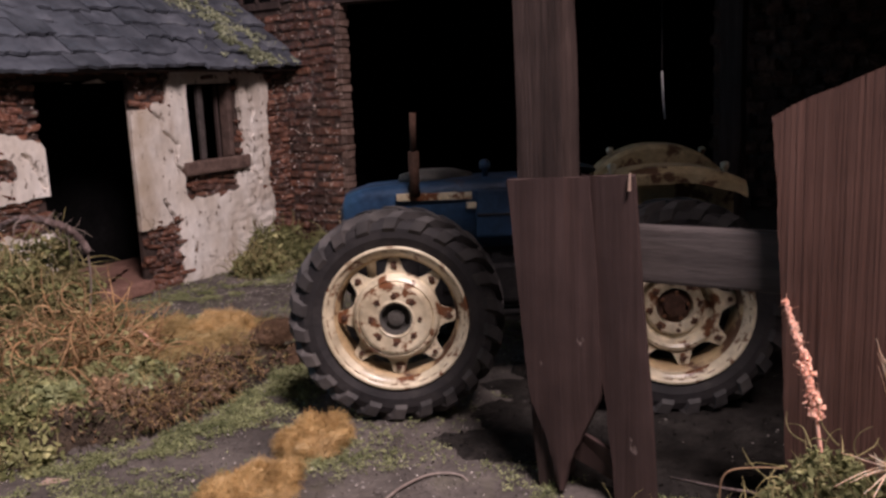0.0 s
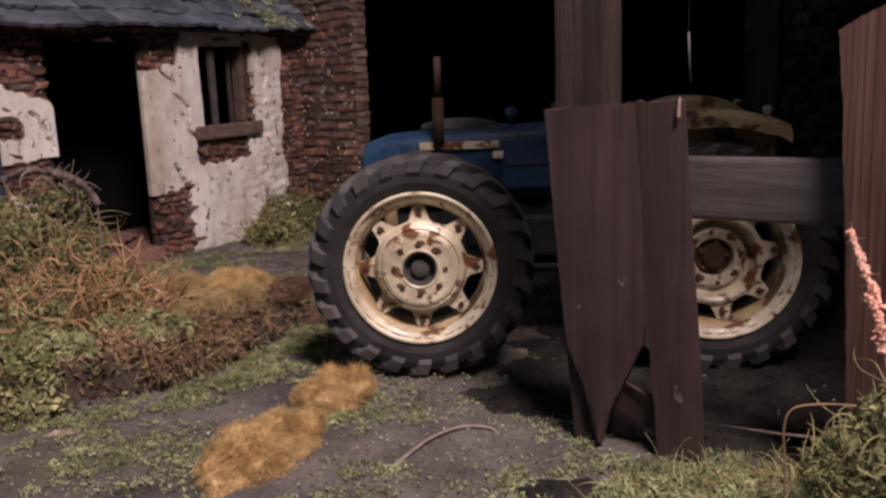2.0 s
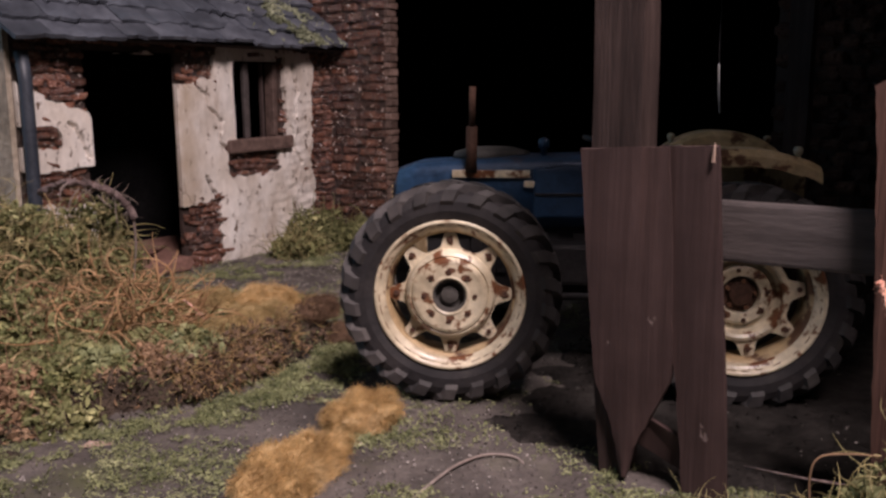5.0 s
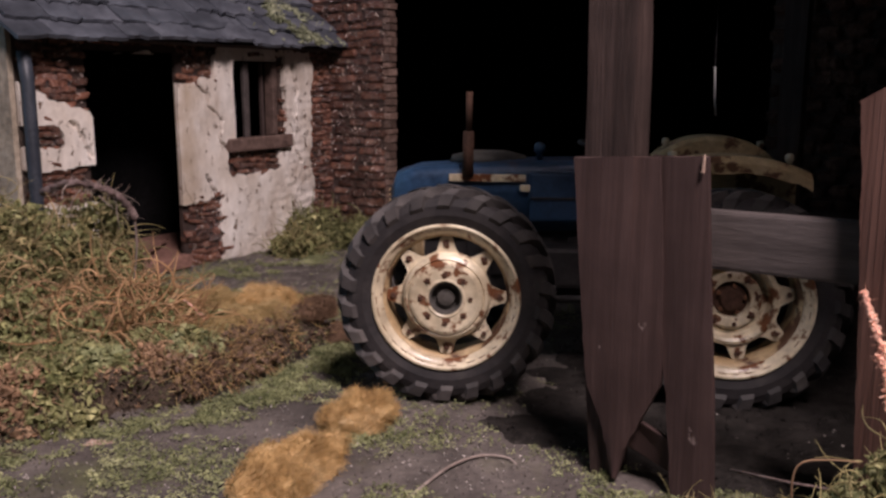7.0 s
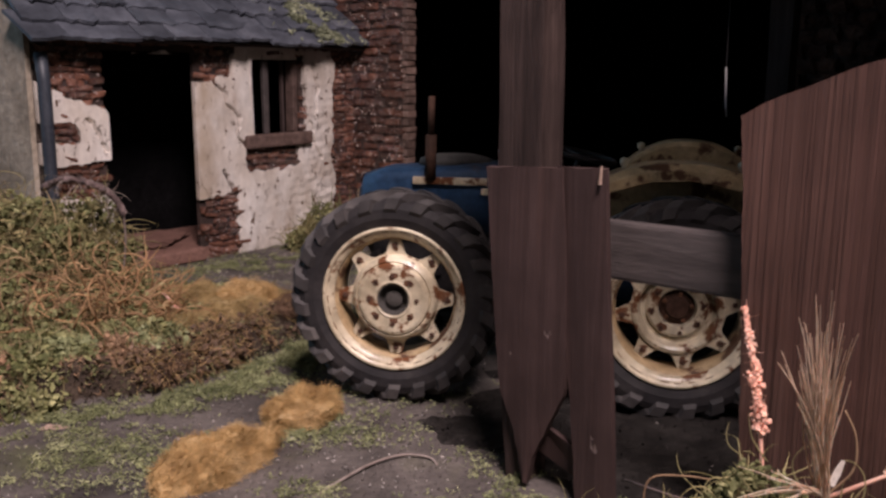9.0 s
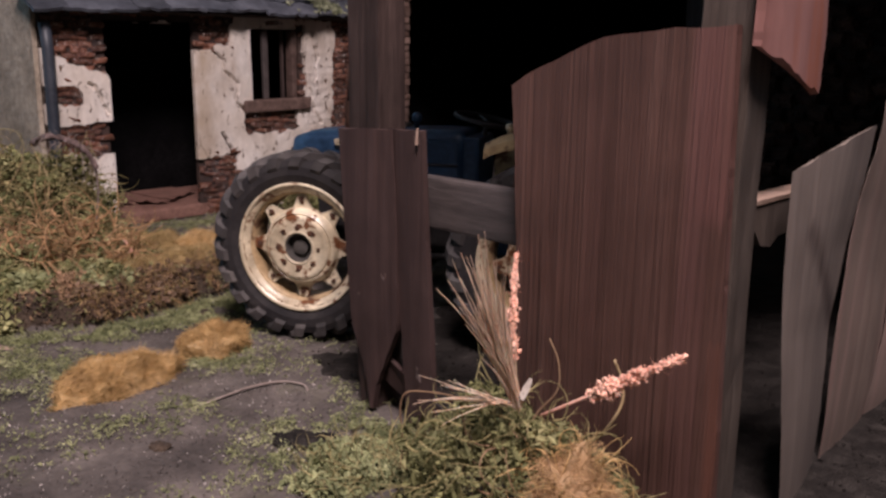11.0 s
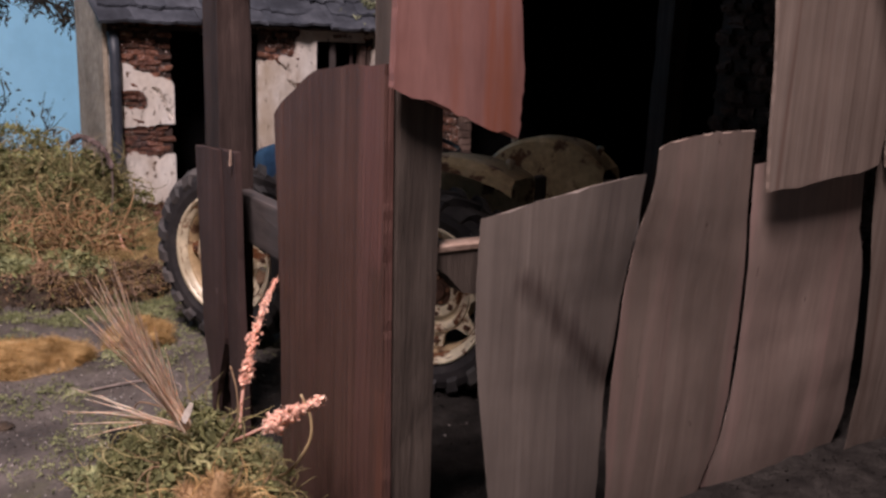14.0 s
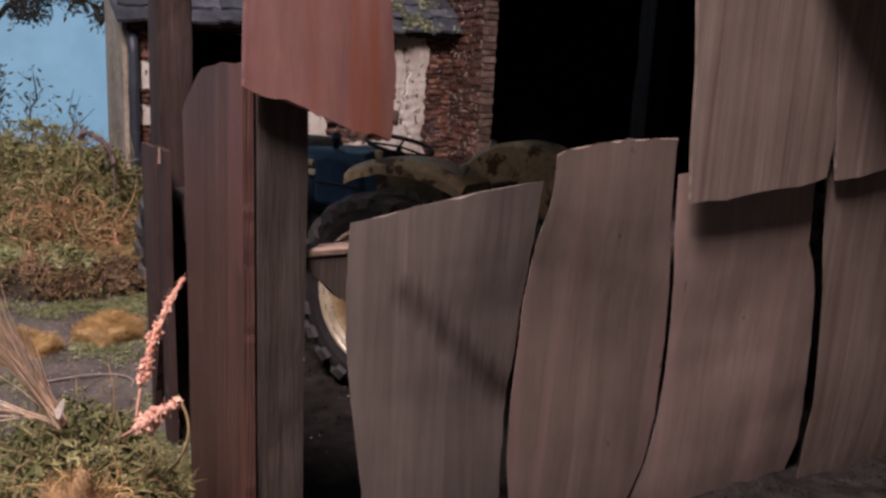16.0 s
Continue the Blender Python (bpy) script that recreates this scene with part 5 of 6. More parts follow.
for k, (c, r, h) in enumerate(HEAPS):
    pts = mound_points(int(360 * r[0] * r[1] + 110), c, r, h, rng, 0.5, seed=k)
    strands("stalk_tangle", local(pts, BC), ways_from(pts, c, rng, 0.15, 0.9), 0.30, 0.0060, 0.50, (M_DRYMOSS, M_CURL, M_DRYMOSS, M_STRAW, M_BRAMBLE, M_DRYMOSS)[k], bramble, "curling brown stalks", 8, 0.05, 30 + k)
    pts = mound_points(int(260 * r[0] * r[1] + 60), c, r, h, rng, 0.4, seed=k)
    strands("straw_tangle", local(pts, BC), ways_from(pts, c, rng, 0.3, 0.8), 0.30, 0.0042, 0.45, M_DRYMOSS if k != 2 else M_STRAW, bramble, "pale dry stalks", 8, 0.07, 40 + k)
    pts = thicken(mound_points(int((2100 * r[0] * r[1] + 240) * (1, 0.45, 1, 1, 0.8, 1)[k]), c, r, h * 0.97, rng, 0.55, seed=k), 7, 0.035, 500 + k)
    pts = np.array([p for p in pts if noise.noise(Vector(p) * 4.2) + 0.5 * noise.noise(Vector(p) * 11) > -0.16])
    flecks("foliage", local(pts, BC), 0.024, M_HEDGE, bramble, "small dull green leaves", seed=50 + k, long=1.2)
    lumps = thicken(mound_points(int((520 * r[0] * r[1] + 60) * (1, 0.5, 1, 1, 1.2, 1)[k]), c, r, h * 0.99, rng, 0.35, seed=k), 5, 0.032, 520 + k)
    lumps = np.array([p for p in lumps if noise.noise(Vector(p) * 4.2) + 0.5 * noise.noise(Vector(p) * 11) > -0.10])
    foam("foam_foliage", local(lumps, BC), 0.024, M_HEDGE, bramble, "lumps of green foam foliage", seed=540 + k)
    pts = mound_points(int(1500 * r[0] * r[1] + 200), c, r, h * 0.97, rng, 0.45, seed=k)
    flecks("dry_foliage", local(pts, BC), 0.022, M_OCHRE if k == 1 else M_DRYMOSS, bramble, "", seed=60 + k)
# one thick bent stem that arches over the heap, with a thin shoot that hangs from its end
bm = tube(bmesh.new(), curve([(-0.22, 0.20, 0.92), (-0.04, 0.10, 0.98), (0.12, 0.02, 1.015), (0.25, 0.01, 1.005), (0.37, 0.01, 0.975), (0.475, 0.01, 0.92), (0.545, 0.01, 0.85), (0.58, 0.01, 0.75)], 12), 0.027, 9, 0.022)
for v in bm.verts:
    v.co += noise.noise_vector(v.co * 22) * 0.020 + noise.noise_vector(v.co * 60) * 0.007
part("stem", bm, M_VINE, bramble, "thick knobbly arching dead stem", smooth=True)
hairs = np.array([curve([(-0.04, 0.10, 0.98), (0.12, 0.02, 1.015), (0.25, 0.01, 1.005), (0.37, 0.01, 0.975), (0.475, 0.01, 0.92), (0.58, 0.01, 0.75)], 9)[int(q)] for q in rng.uniform(0, 44, 60)])
strands("rootlet", hairs, rng.normal(size=(60, 3)) + np.array([0, -0.2, -0.6]), 0.12, 0.0035, 0.5, M_TWIG, bramble, "", 6, 0.1, 129)
part("shoot", tube(bmesh.new(), curve([(0.58, 0.01, 0.76), (0.585, 0.01, 0.61), (0.574, 0.01, 0.475), (0.55, 0.0, 0.30)]), 0.010, 6, 0.006), M_TWIG, bramble, smooth=True)
for k in range(6):
    f = np.array([0.12 + 0.065 * k, 0.02, 1.00 - 0.025 * k])
    strands("shoot", [f], [rng.normal(size=3) * 0.5 + np.array([0.1, -0.2, -0.5])], 0.22, 0.006, 0.4, M_TWIG, bramble, "", 8, 0.10, 130 + k)
# loose orange-brown loops over the near side of the heap
for k, (c, r, h, n, mat) in enumerate([((-2.66, 6.25), (0.50, 0.45), 0.42, 110, M_REDCURL), ((-2.72, 5.95), (0.55, 0.4), 0.32, 120, M_REDCURL), ((-3.4, 6.5), (0.7, 0.6), 0.62, 46, M_STRAW), ((-2.35, 6.1), (0.35, 0.35), 0.18, 60, M_REDCURL)]):
    pts = mound_points(n, c, r, h, rng, 0.3, seed=k + 40)
    strands("curl_tangle", local(pts, BC), ways_from(pts, c, rng, 0.2, 0.9), 0.46, 0.0092, 0.46, mat, bramble, "loose orange-brown curling stalks", 12, 0.04, 140 + k)

for k, (c, r, h, n, mat) in enumerate([((-3.55, 6.8), (0.80, 0.72), 0.78, 90, M_DRYMOSS), ((-3.3, 6.3), (0.7, 0.5), 0.5, 60, M_STRAW), ((-4.6, 6.9), (1.1, 0.85), 0.85, 70, M_DRYMOSS)]):
    pts = mound_points(n, c, r, h, rng, 0.25, seed=k + 60)
    strands("loop_tangle", local(pts, BC), ways_from(pts, c, rng, 0.3, 0.8), 0.60, 0.0056, 0.40, mat, bramble, "long looping dry stalks", 14, 0.03, 160 + k)

part("pale_stick", tube(bmesh.new(), curve([(0.45, -1.42, 0.13), (0.42, -1.10, 0.17), (0.36, -0.50, 0.19)]), 0.013, 7, 0.007), M_STRAW, bramble, "pale dry stick", smooth=True)

# a green bush against the barn wall
hedge = thing("green_bush", FARM @ pose(0.35, -0.75, 0.1), "low green bush against the cottage wall", "bush")
HB = FARM.inverted()
for k, (s, v, r, h) in enumerate([(0.36, -0.75, 0.42, 0.46), (0.50, -1.25, 0.32, 0.28), (0.80, -0.40, 0.34, 0.34)]):
    c = FARM @ Vector((s, v, 0))
    pts = mound_points(2600, c, (r, r), h, rng, 0.5, seed=k + 5)
    loc = np.array([(pose(0.35, -0.75, 0.1).inverted() @ HB @ Vector(p)) for p in pts])
    flecks("foliage", loc[::3], 0.034, M_HEDGE, hedge, "", seed=70 + k)
    loc2 = loc[:340]
    strands("stalk_tangle", loc2, rng.normal(size=(340, 3)) + np.array([0.3, -0.2, 0.35]), 0.24, 0.0085, 0.4, (M_WEED, M_DRYMOSS, M_WEED)[k], hedge, "", 7, 0.05, 75 + k)

# a mossy clump with seed heads at the foot of the wide board
clump = thing("weed_clump", pose(1.55, 3.55, 0.3), "clump of green moss, wiry stems and dry weeds", "plant")
CC = (1.55, 3.55, 0.3)
for k, (c, r, h) in enumerate([((1.52, 3.58), (0.47, 0.40), 0.38), ((0.95, 4.02), (0.56, 0.40), 0.11), ((1.86, 3.60), (0.20, 0.20), 0.20), ((1.32, 4.10), (0.36, 0.26), 0.11)]):
    pts = mound_points(int(9000 * r[0]), c, r, h, rng, 0.5, seed=k + 9)
    flecks("moss", local(pts[::2], CC), 0.021, (M_WEED, M_MOSS, M_WEED, M_WEED)[k], clump, "", seed=80 + k, long=1.7)
    lumps = mound_points(int(9000 * r[0]), c, r, h, rng, 0.35, 1.4, seed=k + 9)
    lumps = np.array([p for p in lumps if noise.noise(Vector(p) * 6) > -0.12])
    foam("foam_foliage", local(lumps, CC), 0.0105, (M_WEED, M_MOSS, M_WEED, M_WEED)[k], clump, "", seed=560 + k)
    pts = mound_points(int(620 * r[0]), c, r, h * 1.1, rng, 0.4, seed=k + 9)
    strands("wiry_tangle", local(pts, CC), ways_from(pts, c, rng, 0.5, 0.9), 0.18, 0.0042, 0.5, M_DRYMOSS, clump, "wiry olive stems", 9, 0.03, 85 + k)
pts = mound_points(420, (1.82, 3.38), (0.20, 0.20), 0.34, rng, 0.25)
strands("fibre_tangle", local(pts, CC), ways_from(pts, (1.80, 3.42), rng, 0.3, 0.9), 0.16, 0.0036, 0.5, M_FOAM, clump, "orange-brown dry fibre", 9, 0.05, 89)
pts = mound_points(46, (1.70, 3.45), (0.28, 0.26), 0.33, rng, 0.4)
strands("straw_tangle", local(pts, CC), ways_from(pts, (1.75, 3.42), rng, 0.3, 0.8), 0.30, 0.0055, 0.5, M_BRAMBLE, clump, "thick curled straw", 10, 0.05, 88)["kind"] = "stuff"


def seed_head(base, mid, tip, n, seed, thick):
    """A dried flower spike: a bent stem with crumbs of blossom thickest in its lower half."""
    s = thing("seed_head", pose(*base), "dried salmon-pink flower spike", "flower", "dried flower spikes")
    r2 = random.Random(seed)
    b, m_, t_ = (Vector(p) - Vector(base) for p in (base, mid, tip))
    line = [b * (1 - f) ** 2 + m_ * 2 * f * (1 - f) + t_ * f * f for f in [i / 10 for i in range(11)]]
    part("stem", tube(bmesh.new(), line, 0.009, 6, 0.005), M_SEED, s, smooth=True)
    petals = []
    for _ in range(n):
        f = min(1, 0.42 + 0.58 * r2.random() ** 1.5)
        i = min(9, int(f * 10))
        p = line[i].lerp(line[i + 1], f * 10 - i)
        w = thick * (1.2 - f) * (0.45 + 0.7 * abs(math.sin(f * 17 + seed)) ** 1.5) * (1.15 - 0.25 * (f < 0.5))
        petals.append(tuple(p + Vector([r2.gauss(0, 1) * w for _ in range(3)])))
    foam("blossom", petals, 0.0088, M_SEED, s, "crumbly pink blossom", seed=seed)
    hairs = np.array(petals[::7])
    strands("hair", hairs, np.random.default_rng(seed).normal(size=hairs.shape), 0.035, 0.0012, 0.2, M_SEED, s, "", 4, 0.0, seed)


seed_head((1.50, 3.86, 0.40), (1.48, 3.86, 0.86), (1.43, 4.19, 1.165), 720, 3, 0.017)
seed_head((1.66, 3.66, 0.62), (1.88, 3.63, 0.76), (2.21, 3.54, 0.98), 1250, 5, 0.023)
seed_head((-2.30, 6.42, 0.50), (-2.12, 6.32, 0.44), (-1.97, 6.20, 0.24), 110, 7, 0.020)

part("arched_stem", tube(bmesh.new(), curve([(0.10, 0.10, 0.14), (0.215, 0.16, 0.15), (0.334, 0.19, 0.22), (0.417, 0.21, 0.355), (0.418, 0.22, 0.46), (0.384, 0.20, 0.56)]), 0.0085, 7, 0.005), M_STRAW, clump, "thick straw-coloured arching stem", smooth=True)
for line in ([(0.05, 0.0, 0.22), (0.10, 0.05, 0.35), (0.18, 0.05, 0.46), (0.18, 0.05, 0.58), (0.14, 0.06, 0.67)], [(-0.50, 0.10, -0.05), (-0.49, 0.12, 0.12), (-0.50, 0.12, 0.27), (-0.47, 0.12, 0.345), (-0.36, 0.13, 0.355), (-0.27, 0.13, 0.35)]):
    part("arched_stem", tube(bmesh.new(), curve(line), 0.0048, 6, 0.003), M_BRAMBLE, clump, smooth=True)
part("pale_stick", tube(bmesh.new(), [(-0.55, 0.82, 0.0), (-0.37, 0.58, 0.06), (-0.19, 0.37, 0.12)], 0.007, 6, 0.006), M_VINE, clump, smooth=True)

# a spray of dry grass in flattened bunches that leans over the yard
spray = thing("dry_grass_spray", pose(1.60, 3.45, 0.765), "fanned spray of tan dry grass bristles", "grass")
for k, (way, spread, n, length, bend) in enumerate([((-0.115, -0.30, 0.60), 0.009, 44, 0.66, -0.03), ((-0.145, -0.30, 0.56), 0.008, 30, 0.58, 0.0), ((-0.090, -0.27, 0.62), 0.014, 34, 0.56, -0.02), ((-0.075, -0.20, 0.50), 0.020, 30, 0.42, -0.01), ((-0.135, -0.24, 0.50), 0.022, 26, 0.36, -0.01), ((-0.27, -0.28, 0.15), 0.012, 10, 0.40, -0.02), ((-0.25, -0.30, 0.12), 0.030, 3, 0.46, 0.05)]):
    ways = np.array([way] * n) + rng.normal(size=(n, 3)) * spread
    strands("bristle", rng.normal(size=(n, 3)) * 0.008 + np.array([0, 0, -0.02]), ways, length * 0.94, 0.0050, 0.04, M_BRISTLE, spray, "", 9, bend, 91 + k)
part("pale_blade", plank([(-0.012, 0.0), (-0.014, 0.05), (-0.006, 0.09)], [(0.012, 0.0), (0.014, 0.05), (0.006, 0.09)], 0.004, pose(0.02, -0.03, 0.015, 0, 24, 20), rows=6, cols=3, rough=0.0), M_PLASTER, spray, "short white blade")


def tuft(centre, length, width, height, turn, n, seed, mat=M_FOAM, label="tuft of orange-brown fibre lying on the ground"):
    """A combed lump of fibre: a soft core and thousands of fine hairs along it."""
    t = thing("fibre_tuft", pose(centre[0], centre[1], ground_height(*centre), 0, 0, turn), label, "tuft", "fibre tufts")
    g = np.random.default_rng(seed)
    bm = bmesh.new()
    bmesh.ops.create_icosphere(bm, subdivisions=4, radius=1)
    for v in bm.verts:
        f = 1 + 0.42 * noise.noise(v.co * 1.9 + Vector((seed, 0, 0))) + 0.14 * noise.noise(v.co * 5)
        v.co = Vector((v.co.x * length / 2 * f, v.co.y * width / 2 * f, max(-0.02, v.co.z * height * f)))
    part("core", bm, mat, t, smooth=True)
    a, e = g.uniform(0, 2 * math.pi, n), np.arcsin(g.uniform(-0.05, 1, n))
    d = np.stack([np.cos(a) * np.cos(e), np.sin(a) * np.cos(e), np.sin(e)], 1)
    f = np.array([1 + 0.42 * noise.noise(Vector(q) * 1.9 + Vector((seed, 0, 0))) + 0.14 * noise.noise(Vector(q) * 5) for q in d])[:, None]
    root = d * f * np.array([length / 2, width / 2, height]) * 0.96
    way = d * np.array([0.35, 0.35, 0.30]) + np.array([0.5, 0, 0.0]) * g.choice([-1, 1], n)[:, None] + g.normal(size=(n, 3)) * 0.25
    strands("fibre", root, way, 0.062, 0.0016, 0.45, mat, t, "", 5, 0.05, seed)
    return t


tuft((-1.07, 4.62), 0.80, 0.36, 0.17, 72, 9000, 5)
tuft((-0.86, 5.36), 0.48, 0.36, 0.17, 55, 5600, 6)
tuft((-1.88, 6.98), 0.46, 0.36, 0.17, 40, 4600, 7, M_FOAM)
tuft((-2.24, 6.86), 0.56, 0.44, 0.17, 40, 4800, 8, M_OCHRE, "tuft of olive-orange fibre on the bank")
tuft((-2.10, 6.12), 0.56, 0.32, 0.11, 60, 3600, 18, M_OCHRE, "tuft of olive-orange fibre on the bank")
tuft((-1.32, 7.10), 0.42, 0.30, 0.12, 20, 1500, 9, M_UMBER, "tuft of dark umber fibre beside the wheel")
tuft((1.82, 3.36), 0.36, 0.34, 0.33, 8, 4200, 11, M_CURL, "tuft of orange-brown fibre at the foot of the weeds")
tuft((-1.84, 6.56), 0.62, 0.34, 0.12, 62, 3600, 21, M_OCHRE, "tuft of olive-orange fibre on the bank")
tuft((-1.52, 6.98), 0.46, 0.30, 0.11, 70, 2600, 22, M_UMBER, "tuft of dark umber fibre beside the wheel")

# twig and scraps on the yard
twig = thing("twig", pose(-0.25, 4.68, ground_height(-0.25, 4.68) + 0.004), "thin grey bent twig lying on the yard", "twig")
part("stick", tube(bmesh.new(), curve([(-0.23, -0.30, 0.0), (-0.19, -0.22, 0.012), (-0.11, -0.04, 0.02), (-0.02, 0.12, 0.028), (0.11, 0.24, 0.03), (0.25, 0.25, 0.02), (0.32, 0.155, 0.0)]), 0.0095, 7, 0.006), M_TWIG, twig, smooth=True)
clod = thing("soil_clod", pose(0.33, 4.25, ground_height(0.33, 4.25)), "flat clod of dark soil", "soil")
bm = bmesh.new()
bmesh.ops.create_icosphere(bm, subdivisions=3, radius=1)
for v in bm.verts:
    f = 1 + 0.4 * noise.noise(v.co * 2)
    v.co = Vector((v.co.x * 0.19 * f, v.co.y * 0.11 * f, max(-0.02, v.co.z * 0.06 * f)))
part("soil", bm, M_BLACKGROUND, clod)

chip = thing("wood_chip", pose(-2.2, 4.92, ground_height(-2.2, 4.92) + 0.004, 8, 5, 20), "pale splinter of wood on the ground", "wood chip")
part("splinter", plank([(-0.09, -0.012), (-0.05, 0.03)], [(0.10, -0.006), (0.07, 0.022)], 0.012, pose(0, 0, 0, -80, 0, 0), rows=6, cols=5, rough=0.006), M_PALEWOOD, chip)
for x, y, w in ((-1.35, 6.05, 0.07), (-1.25, 5.75, 0.045), (-2.6, 4.75, 0.06), (0.1, 4.35, 0.05), (-0.35, 3.95, 0.06), (-1.55, 6.45, 0.06)):
    c = thing("soil_clod", pose(x, y, ground_height(x, y)), "small dark clod of soil", "soil", "clods on the yard")
    bm = bmesh.new()
    bmesh.ops.create_icosphere(bm, subdivisions=3, radius=1)
    for v in bm.verts:
        f = 1 + 0.45 * noise.noise(v.co * 2.2 + Vector((x, y, 0)))
        v.co = Vector((v.co.x * w * f, v.co.y * w * 0.8 * f, max(-0.02, v.co.z * w * 0.5 * f)))
    part("soil", bm, M_BANK, c)


def scatter(n, xr, yr, keep, seed, up=0.0):
    g = np.random.default_rng(seed)
    out = []
    for _ in range(n):
        x, y = g.uniform(*xr), g.uniform(*yr)
        if g.random() < keep(x, y):
            out.append(on_ground(x, y, up * g.random()))
    return np.array(out)


def verge(x, y):
    """Where green flock grows on the yard: along the bank, round the tufts and posts."""
    n = noise.noise((x * 1.6, y * 1.6, 7)) + 0.7 * noise.noise((x * 5, y * 5, 8)) + 0.5 * noise.noise((x * 14, y * 14, 9))
    edge = bank_edge(y)
    a = 1.5 * math.exp(-((x - edge - 0.25) / 0.26) ** 2) * (y < 8)
    b = 0.8 * math.exp(-(((x + 0.80) / 0.45) ** 2 + ((y - 4.85) / 0.75) ** 2))
    c = math.exp(-(((x - 0.75) / 0.60) ** 2 + ((y - 4.30) / 0.45) ** 2))
    d = 1.5 * math.exp(-(((x + 2.75) * 0.62 + (y - 9.7) * 0.78) / 0.75) ** 2 - (((x + 2.75) * 0.78 - (y - 9.7) * 0.62) / 0.24) ** 2)
    e = 0.4 * math.exp(-((x + 2.0) / 0.8) ** 2 - ((y - 4.6) / 0.5) ** 2)
    return max(a, b, c, d, e, 0.06) * (gravel(x, y) < 0.4) * smoothstep(-0.22, 0.34, n)


for k in range(46):
    f = (k % 26) / 25
    y = 4.75 + 2.7 * f + rng.normal() * 0.08
    x = bank_edge(y) - 0.24 + rng.normal() * 0.10
    if k >= 26:
        y = rng.uniform(4.95, 6.0)
        x = bank_edge(y) - rng.uniform(0.2, 1.3)
    elif k % 4 == 1:
        x -= 0.45
    r, h = rng.uniform(0.10, 0.24), rng.uniform(0.06, 0.16)
    kind = (1, 0, 0, 2, 1)[k % 5]
    if y > 5.95:
        continue
    t = thing("moss_clump", pose(x, y, ground_height(x, y)), ("clump of fresh green moss on the bank edge", "clump of dull olive moss on the bank edge", "clump of brown dead leaves on the bank edge")[kind], "moss", "clumps along the bank")
    pts = mound_points(int(3800 * r), (x, y), (r, r), h, rng, 0.6, 1.6, k)
    flecks("moss", local(pts, (x, y, ground_height(x, y))), (0.030, 0.028, 0.018)[kind], (M_MOSS, M_HEDGE, M_BRAMBLE)[kind], t, seed=200 + k, long=1.2)
    foam("foam_foliage", local(mound_points(int(1100 * r), (x, y), (r, r), h, rng, 0.4, 1.6, k), (x, y, ground_height(x, y))), 0.027, (M_MOSS, M_HEDGE, M_BRAMBLE)[kind], t, seed=580 + k)
    if kind != 0:
        pts = mound_points(60, (x, y), (r, r), h, rng, 0.5, 1.0, k)
        strands("stalk_tangle", local(pts, (x, y, ground_height(x, y))), ways_from(pts, (x, y), rng, 0.4, 0.9), 0.20, 0.0045, 0.5, (M_STRAW, M_DRYMOSS, M_BRAMBLE)[kind], t, "", 8, 0.05, 300 + k)


def bank_sheet():
    """The raw earth of the bank, rough and undercut along the yard."""
    step, ids, verts, faces = 0.025, {}, [], []
    for j in range(180):
        for i in range(216):
            x, y = -6.2 + i * step, 4.3 + j * step
            if bank(x, y) > 0.02 or bank(x + step, y) > 0.02:
                q = []
                for a, b in ((0, 0), (1, 0), (1, 1), (0, 1)):
                    key = (i + a, j + b)
                    if key not in ids:
                        px, py = x + a * step, y + b * step
                        ids[key] = len(verts)
                        f = bank(px, py)
                        verts.append((px, py, ground_height(px, py) - 0.02 + 0.05 * smoothstep(0.0, 0.25, f) + 0.05 * f * noise.noise((px * 7, py * 7, 1)) + 0.03 * f * noise.noise((px * 19, py * 19, 2))))
                    q.append(ids[key])
                faces.append(q)
    b = raw("bank", verts, faces, M_BANK, label="low bank of dark brown earth beside the yard")
    return tagged(b, category="bank", kind="structure")


bank_sheet()


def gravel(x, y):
    """The black gravel strip beside the shed, and its floor, darkened in colour for shade."""
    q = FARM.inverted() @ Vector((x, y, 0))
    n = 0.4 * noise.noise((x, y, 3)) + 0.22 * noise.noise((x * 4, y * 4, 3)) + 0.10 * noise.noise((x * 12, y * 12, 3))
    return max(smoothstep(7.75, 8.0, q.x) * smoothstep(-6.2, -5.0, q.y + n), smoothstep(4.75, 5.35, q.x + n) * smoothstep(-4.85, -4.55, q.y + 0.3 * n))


# one black sheet: gravel beside the shed, painted shade under roof and tractor
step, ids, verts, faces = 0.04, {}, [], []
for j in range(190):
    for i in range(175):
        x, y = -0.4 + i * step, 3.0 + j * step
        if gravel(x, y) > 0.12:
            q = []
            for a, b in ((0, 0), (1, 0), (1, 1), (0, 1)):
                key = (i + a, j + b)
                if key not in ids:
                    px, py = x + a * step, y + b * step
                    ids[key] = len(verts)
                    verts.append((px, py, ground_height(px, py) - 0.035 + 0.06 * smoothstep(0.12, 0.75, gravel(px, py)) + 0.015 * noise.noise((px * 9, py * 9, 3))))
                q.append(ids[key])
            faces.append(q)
tagged(raw("gravel_path", verts, faces, M_BLACKGROUND, label="black gravel beside the shed, painted shade on its floor"), category="path", kind="structure")
flock = flecks("gravel_stones", scatter(36000, (-0.3, 6.5), (3.2, 10), lambda x, y: gravel(x, y) * 0.8, 12, 0.035), 0.014, M_BLACKGROUND, label="loose black stones on the gravel and the shade-dark floor", long=1.0)
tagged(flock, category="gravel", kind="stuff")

moss = flecks("moss", thicken(scatter(260000, (-4.5, 2.2), (3.4, 10.6), verge, 5, 0.02), 5, 0.018, 6), 0.0082, M_MOSS, label="fine green flock scattered over the yard", flat=0.3)
tagged(moss, category="moss", kind="stuff")


